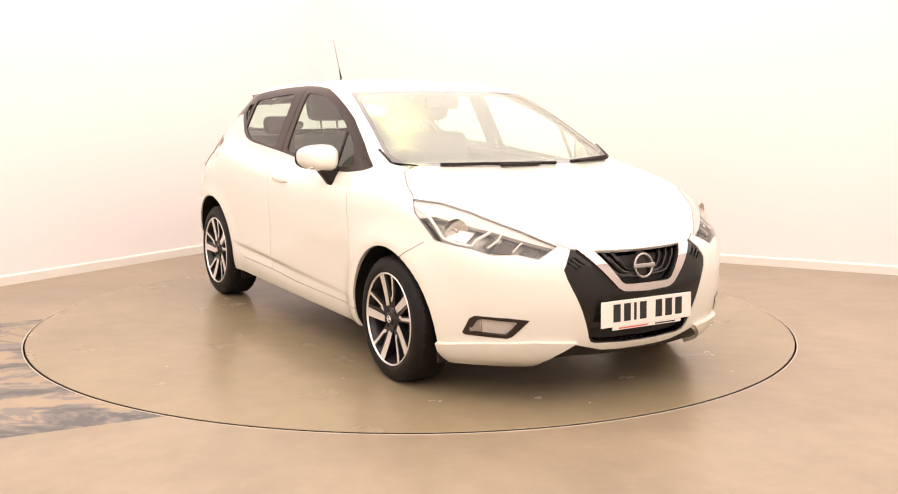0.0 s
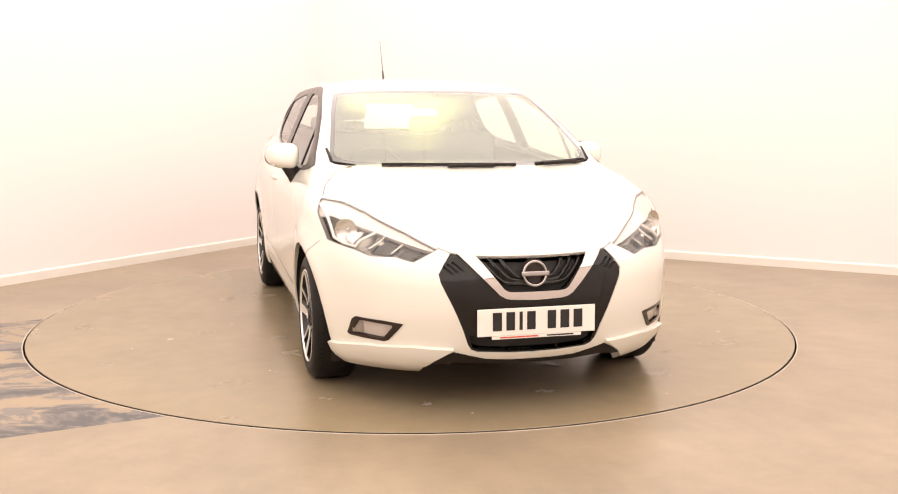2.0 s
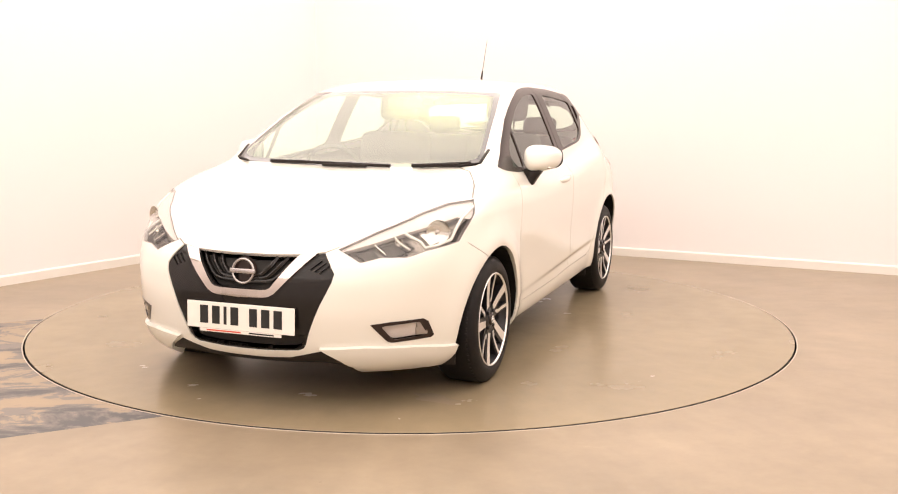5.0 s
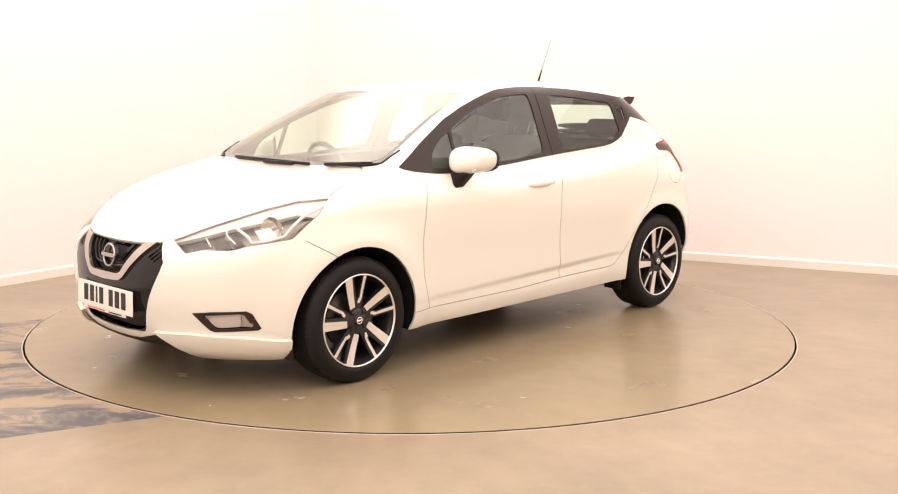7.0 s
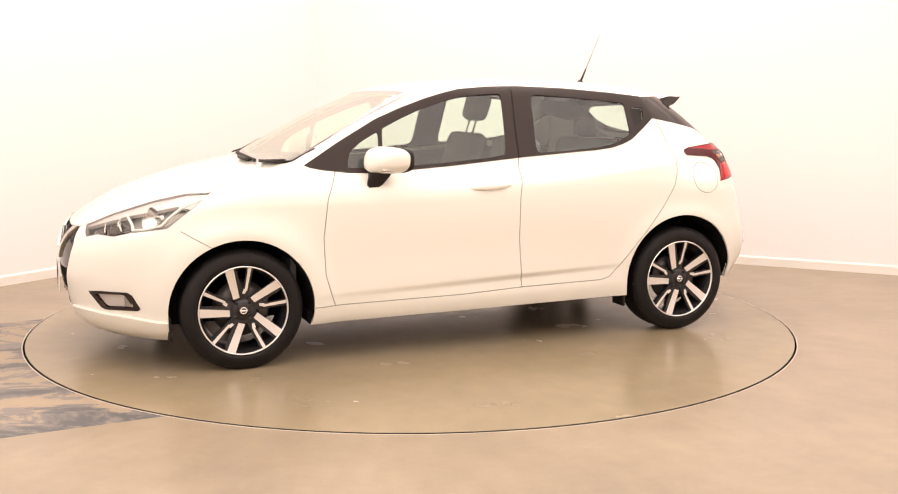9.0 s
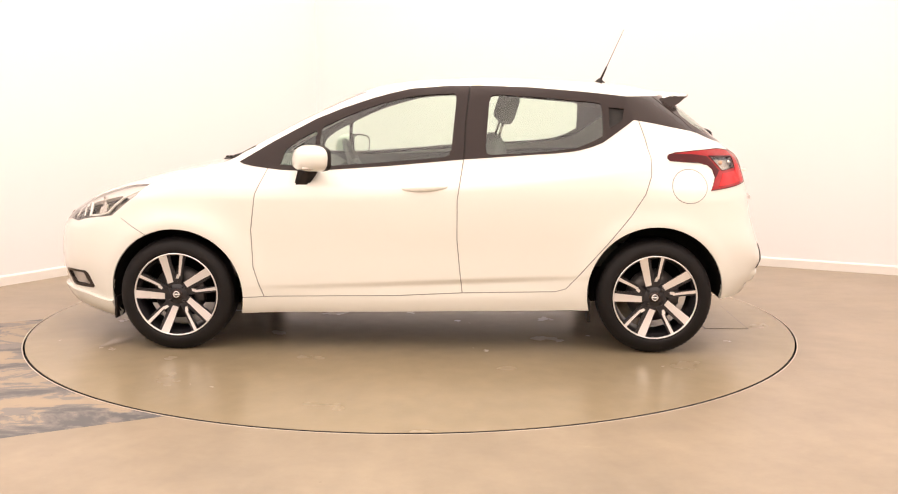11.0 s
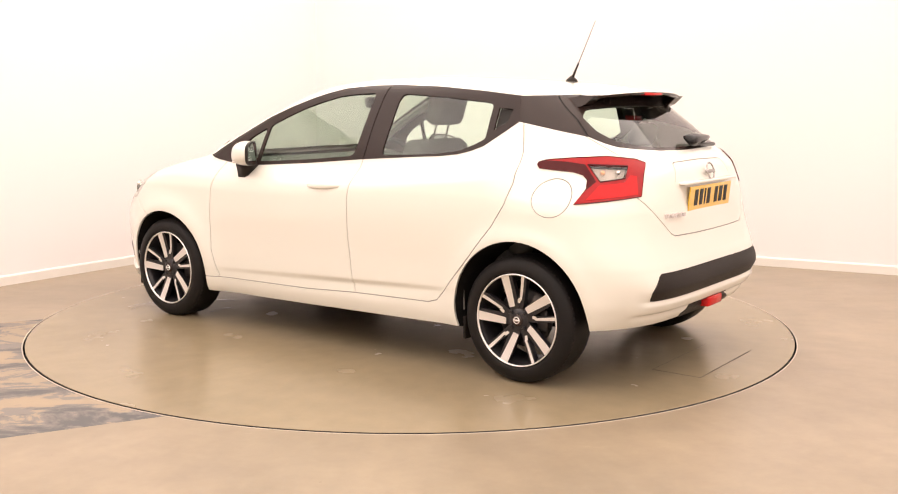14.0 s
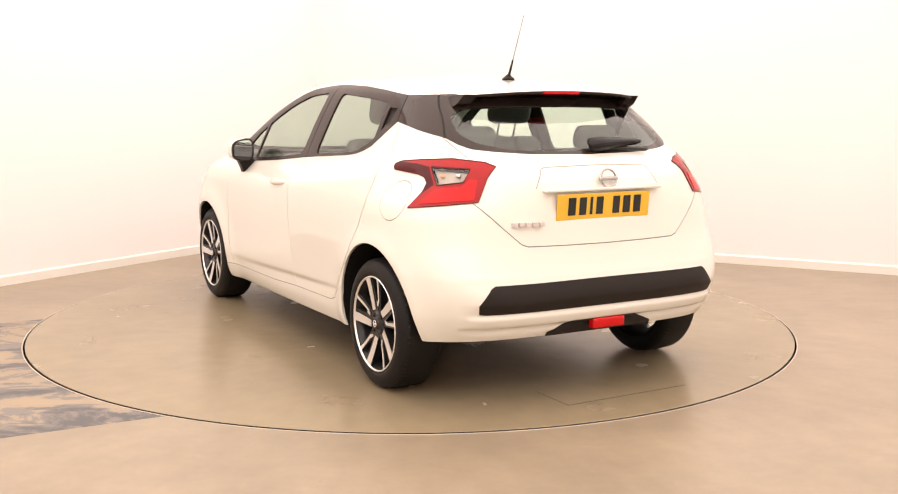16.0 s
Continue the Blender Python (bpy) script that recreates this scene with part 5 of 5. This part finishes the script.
for sx, (_, _, _, arch_z, arch_r) in AXLE.items():
    for sd in (1, -1):
        bm = bmesh.new()
        a0, a1 = (-18, 196) if sx > 0 else (-16, 185)
        arc = [math.radians(a0 + (a1 - a0) * i / 28) for i in range(29)]
        outer, inner_ = [], []
        for a in arc:
            lx, lz = sx * WHEEL_X + (arch_r - 0.003) * math.cos(a), arch_z + (arch_r - 0.003) * math.sin(a)
            outer.append(bm.verts.new((lx, sd * min(0.872, skin_y(lx, lz) - 0.008), lz)))
            inner_.append(bm.verts.new((sx * WHEEL_X + (arch_r - 0.01) * math.cos(a), sd * 0.55, arch_z + (arch_r - 0.01) * math.sin(a))))
        for i in range(28):
            bm.faces.new((outer[i], outer[i + 1], inner_[i + 1], inner_[i]))
        bm.faces.new(inner_)
        part("arch_liner", bm, M_UNDER, car, smooth=False)
        bm = bmesh.new()
        fx = 1.610 if sx > 0 else -0.925
        box(bm, fx - 0.008, fx + 0.008, min(sd * 0.68, sd * 0.80), max(sd * 0.68, sd * 0.80), 0.155, 0.27, 0.004)
        part("mud_flap", bm, M_PLASTIC, car)
bm = bmesh.new()
box(bm, -1.45, 1.80, -0.54, 0.54, 0.215, 0.30, 0.02)
box(bm, -0.93, 0.93, -0.80, 0.80, 0.215, 0.26, 0.01)
box(bm, -1.75, -1.46, -0.54, 0.54, 0.315, 0.345, 0.01)
part("underbody", bm, M_UNDER, car, "black underbody")


# ---------------------------------------------------------------- wheels
def wheel(parent, sx, sd):
    """Alloy wheel; built facing +y round its own axle."""
    height, track, size = AXLE[sx][:3]
    place = Matrix.Translation((sx * WHEEL_X, sd * track, height)) @ pose(0, 0, 0, 0, 0, 0 if sd > 0 else 180) @ Matrix.Scale(size, 4)

    def put(bm):
        bmesh.ops.transform(bm, matrix=place, verts=bm.verts[:])
        return bm
    bm = bmesh.new()
    lathe(bm, [(0.2155, 0.096), (0.220, 0.090), (0.210, 0.078), (0.200, 0.05), (0.192, -0.06), (0.214, -0.09), (0.220, -0.095)], 64)
    rim = part("wheel", put(bm), M_RIMDARK, parent, "five twin-spoke black and machined alloy wheel")
    bm = bmesh.new()
    prof = [(0.216, 0.070), (0.221, 0.089), (0.227, 0.0965), (0.240, 0.1005), (0.260, 0.0985), (0.277, 0.092), (0.289, 0.083), (0.297, 0.073), (0.3005, 0.058), (0.3025, 0.02), (0.303, 0.0), (0.3025, -0.03), (0.3005, -0.075), (0.297, -0.090), (0.282, -0.108), (0.246, -0.1135), (0.222, -0.100)]
    lathe(bm, prof, 72)
    for k in range(76):
        for y0, y1, sk in ((0.046, 0.068, 2.5), (-0.085, -0.063, -2.5)):
            box(bm, -0.0075, 0.0075, y0, y1, 0.2940, 0.2998, 0.0, pose(0, 0, 0, 0, 360 / 76 * k + sk, 0))
    part("tyre", put(bm), M_TYRE, rim, "black road tyre")
    bm = bmesh.new()
    lathe(bm, [(0.2135, 0.090), (0.2155, 0.0965), (0.2195, 0.0985), (0.2222, 0.094)], 64)
    part("rim_lip", put(bm), M_ALLOY, rim, "thin machined rim edge")

    def spoke(name, a_deg, r0, r1, w0, w1, y_in, y_out, mat, shift0=0.0, shift1=0.0, deep=0.02):
        bm = bmesh.new()
        n_ = 5
        rows_ = []
        for i in range(n_ + 1):
            t = i / n_
            r = r0 + (r1 - r0) * t
            w = (w0 + (w1 - w0) * t) / 2
            sh = shift0 + (shift1 - shift0) * t
            yf = y_in + (y_out - y_in) * t ** 1.5
            rows_.append([bm.verts.new(p) for p in ((sh - w, yf, r), (sh + w, yf, r), (sh + w * 0.8, yf - deep, r), (sh - w * 0.8, yf - deep, r))])
        for p, q in zip(rows_, rows_[1:]):
            for i in range(4):
                bm.faces.new((p[i], p[(i + 1) % 4], q[(i + 1) % 4], q[i]))
        bm.faces.new(rows_[0])
        bm.faces.new(rows_[-1])
        bmesh.ops.recalc_face_normals(bm, faces=bm.faces[:])
        bmesh.ops.transform(bm, matrix=pose(0, 0, 0, 0, a_deg - 90, 0) @ pose(0, 0, 0), verts=bm.verts[:])
        part(name, put(bm), mat, rim, smooth=False)
    for k in range(5):
        a = -(72 + 72 * k)
        b = -(99 + 72 * k)
        spoke("spoke_base", a + 180, 0.04, 0.213, 0.050, 0.058, 0.072, 0.088, M_RIMDARK, shift0=0.004, shift1=-0.006, deep=0.035)
        spoke("spoke_base", b + 180, 0.05, 0.213, 0.028, 0.030, 0.070, 0.087, M_RIMDARK, shift1=-0.004, deep=0.035)
        spoke("spoke", a + 180, 0.066, 0.213, 0.032, 0.044, 0.0775, 0.0925, M_ALLOY, shift0=0.012, shift1=0.0, deep=0.003)
        spoke("thin_spoke", b + 180, 0.098, 0.213, 0.012, 0.017, 0.0785, 0.0925, M_ALLOY, deep=0.003)
        spoke("spoke_knee", b + 180, 0.082, 0.106, 0.014, 0.018, 0.0775, 0.0805, M_ALLOY, shift0=0.010, shift1=0.004, deep=0.003)
    bm = bmesh.new()
    lathe(bm, [(0.0, 0.080), (0.03, 0.080), (0.050, 0.075), (0.060, 0.064), (0.064, 0.02)], 40)
    part("hub", put(bm), M_RIMDARK, rim)
    bm = bmesh.new()
    lathe(bm, [(0.0, 0.090), (0.020, 0.0895), (0.027, 0.087), (0.029, 0.080)], 32)
    cap = part("hub_cap", put(bm), M_BLACK, rim, "black hub cap with silver ring")
    bm = bmesh.new()
    lathe(bm, [(0.0125, 0.0900), (0.0135, 0.092), (0.0165, 0.092), (0.0175, 0.0900)], 28)
    box(bm, -0.019, 0.019, 0.0895, 0.0923, -0.004, 0.004)
    part("cap_ring", put(bm), M_ALLOY, rim)
    for k in range(4):
        a = math.radians(45 + 90 * k)
        bm = bmesh.new()
        lathe(bm, [(0.0, 0.086), (0.007, 0.086), (0.0095, 0.082), (0.0095, 0.060)], 6)
        for v in bm.verts:
            v.co += Vector((0.050 * math.cos(a), 0, 0.050 * math.sin(a)))
        part("wheel_nut", put(bm), M_RIMDARK, rim, smooth=False)
    bm = bmesh.new()
    lathe(bm, [(0.06, 0.012), (0.14, 0.012), (0.14, -0.008), (0.06, -0.008)], 48)
    part("brake_disc", put(bm), M_BRAKE, rim, "grey steel brake disc")
    bm = bmesh.new()
    box(bm, -0.135, -0.075, -0.02, 0.032, -0.05, 0.055, 0.01)
    part("brake_caliper", put(bm), M_BRAKE, rim)


for sx in (1, -1):
    for sd in (1, -1):
        wheel(car, sx, sd)
# ---------------------------------------------------------------- cabin
def cabin_lining():
    """Door cards and footwell sides inside the shell."""
    bm = bmesh.new()
    zs = [0.30, 0.45, 0.60, 0.75, 0.85, 0.92, 0.96]
    xs = [0.98 - 0.1 * i for i in range(23)]
    for sd in (1, -1):
        rows = [[bm.verts.new((x, sd * (HALF(z) - 0.06), z + (0.05 * max(0, min(1, (0.4 - x) / 1.2)) if z > 0.9 else 0))) for x in xs] for z in zs]
        for r0, r1 in zip(rows, rows[1:]):
            for i in range(len(xs) - 1):
                if abs((xs[i] + xs[i + 1]) / 2) < 0.88 or r0[0].co.z > 0.70:
                    bm.faces.new((r0[i], r0[i + 1], r1[i + 1], r1[i]))
    box(bm, -0.88, 0.88, -0.76, 0.76, 0.28, 0.31)
    box(bm, -1.45, -0.884, -0.54, 0.54, 0.28, 0.31)
    box(bm, 0.97, 1.0, -0.74, 0.74, 0.30, 0.93)
    box(bm, -1.62, -1.58, -0.48, 0.48, 0.32, 1.02)
    bmesh.ops.recalc_face_normals(bm, faces=bm.faces[:])
    return bm


part("cabin_lining", cabin_lining(), M_CABIN, car, "dark grey cabin lining", smooth=False)
# headlining under the roof
bm = bmesh.new()
rows = []
for x in [0.22 - 0.09 * i for i in range(17)]:
    rows.append([bm.verts.new((x, 0.53 * t, 1.395 - 0.05 * (abs(x + 0.3) / 1.1) ** 2 - 0.045 * t ** 4)) for t in [-1 + k / 6 for k in range(13)]])
for r0, r1 in zip(rows, rows[1:]):
    for i in range(12):
        bm.faces.new((r0[i], r0[i + 1], r1[i + 1], r1[i]))
part("headlining", bm, M_HEADLINING, car, "pale grey headlining")


def cushion(bm, x0, x1, y0, y1, z0, z1, bevel, m=None):
    return box(bm, x0, x1, y0, y1, z0, z1, bevel, m)


def seat(x, y, name="front_seat"):
    bm = bmesh.new()
    cushion(bm, -0.25, 0.27, -0.25, 0.25, -0.09, 0.09, 0.05, Matrix.Translation((x, y, 0.52)) @ pose(0, 0, 0, 0, -8, 0))
    s = part(name, bm, M_SEAT, car, "dark grey cloth front seat")
    bm = bmesh.new()
    lean = Matrix.Translation((x - 0.30, y, 0.58)) @ pose(0, 0, 0, 0, -17, 0)
    cushion(bm, -0.06, 0.06, -0.245, 0.245, -0.06, 0.56, 0.055, lean)
    part("backrest", bm, M_SEAT, s)
    bm = bmesh.new()
    cushion(bm, -0.05, 0.05, -0.135, 0.135, 0.64, 0.83, 0.045, lean)
    part("headrest", bm, M_SEAT, s)
    for dy in (-0.055, 0.055):
        bm = bmesh.new()
        bmesh.ops.create_cone(bm, cap_ends=True, segments=10, radius1=0.006, radius2=0.006, depth=0.12, matrix=lean @ Matrix.Translation((0, dy, 0.60)))
        part("headrest_post", bm, M_CHROME, s, "chrome headrest post")


seat(0.02, 0.37)
seat(0.02, -0.37)
bm = bmesh.new()
cushion(bm, -1.10, -0.62, -0.62, 0.62, 0.42, 0.60, 0.05)
bench = part("rear_bench", bm, M_SEAT, car, "dark grey cloth rear bench")
bm = bmesh.new()
cushion(bm, -0.06, 0.06, -0.62, 0.62, -0.05, 0.50, 0.05, Matrix.Translation((-1.10, 0, 0.60)) @ pose(0, 0, 0, 0, -20, 0))
part("backrest", bm, M_SEAT, bench)
for y in (-0.36, 0.36):
    bm = bmesh.new()
    cushion(bm, -0.045, 0.045, -0.12, 0.12, 0.515, 0.64, 0.04, Matrix.Translation((-1.10, y, 0.60)) @ pose(0, 0, 0, 0, -20, 0))
    part("headrest", bm, M_SEAT, bench)
bm = bmesh.new()
box(bm, -1.58, -1.30, -0.50, 0.50, 1.0, 1.015, 0.004)
part("parcel_shelf", bm, M_CABIN, car, "dark parcel shelf")
# dashboard and steering wheel on the right-hand side
bm = bmesh.new()
prof = [(0.98, 0.965), (0.80, 0.978), (0.62, 0.960), (0.54, 0.915), (0.55, 0.80), (0.62, 0.60), (0.98, 0.60)]
ends = [[bm.verts.new((x, y, z)) for x, z in prof] for y in (-0.70, 0.70)]
bm.faces.new(ends[0])
bm.faces.new(ends[1])
for i in range(len(prof)):
    j = (i + 1) % len(prof)
    bm.faces.new((ends[0][i], ends[0][j], ends[1][j], ends[1][i]))
bmesh.ops.recalc_face_normals(bm, faces=bm.faces[:])
part("dashboard", bm, M_DASH, car, "dark dashboard", smooth=False)
bm = bmesh.new()
ring = []
for i in range(36):
    a = 2 * math.pi * i / 36
    ring.append([bm.verts.new((0.014 * math.sin(b), (0.18 + 0.014 * math.cos(b)) * math.cos(a), (0.18 + 0.014 * math.cos(b)) * math.sin(a))) for b in [2 * math.pi * k / 8 for k in range(8)]])
for i in range(36):
    for k in range(8):
        bm.faces.new((ring[i][k], ring[(i + 1) % 36][k], ring[(i + 1) % 36][(k + 1) % 8], ring[i][(k + 1) % 8]))
box(bm, -0.02, 0.02, -0.17, 0.17, -0.022, 0.022, 0.01)
box(bm, -0.02, 0.02, -0.022, 0.022, -0.17, 0.0, 0.01)
box(bm, -0.03, 0.035, -0.06, 0.06, -0.06, 0.05, 0.02)
bmesh.ops.transform(bm, matrix=Matrix.Translation((0.44, -0.37, 0.90)) @ pose(0, 0, 0, 0, 24, 0), verts=bm.verts[:])
part("steering_wheel", bm, M_DASH, car, "black three-spoke steering wheel")
bm = bmesh.new()
box(bm, -0.02, 0.02, -0.11, 0.11, -0.032, 0.032, 0.015, Matrix.Translation((0.30, 0, 1.305)) @ pose(0, 0, 0, 0, 10, 0))
part("rear_view_mirror", bm, M_DASH, car, "black interior mirror")

# ---------------------------------------------------------------- turning of the turntable and of the car on it
TURN = [(0, -60.7), (0.5, -62.25), (1, -65.6), (1.5, -70.5), (2, -76.5), (2.5, -82.5), (3, -88.6), (3.5, -94.6), (4, -100.7), (4.5, -106.6), (7, -136.5), (7.5, -142.45), (8, -148.5), (8.5, -154.4), (9, -160.3), (11.5, -189.0), (12, -194.75), (12.5, -200.5), (13, -206.4), (13.5, -212.3), (14, -218.3), (14.5, -224.3), (15, -230.3), (15.5, -236.3), (16, -242.4)]


def motions():
    walk(turntable, [(t, pose(0, 0, 0, 0, 0, a)) for t, a in TURN])
    walk(car, [(t, pose(0, 0, 0, 0, 0, a) @ pose(-0.0512, 0.0418, 0)) for t, a in TURN])


motions()
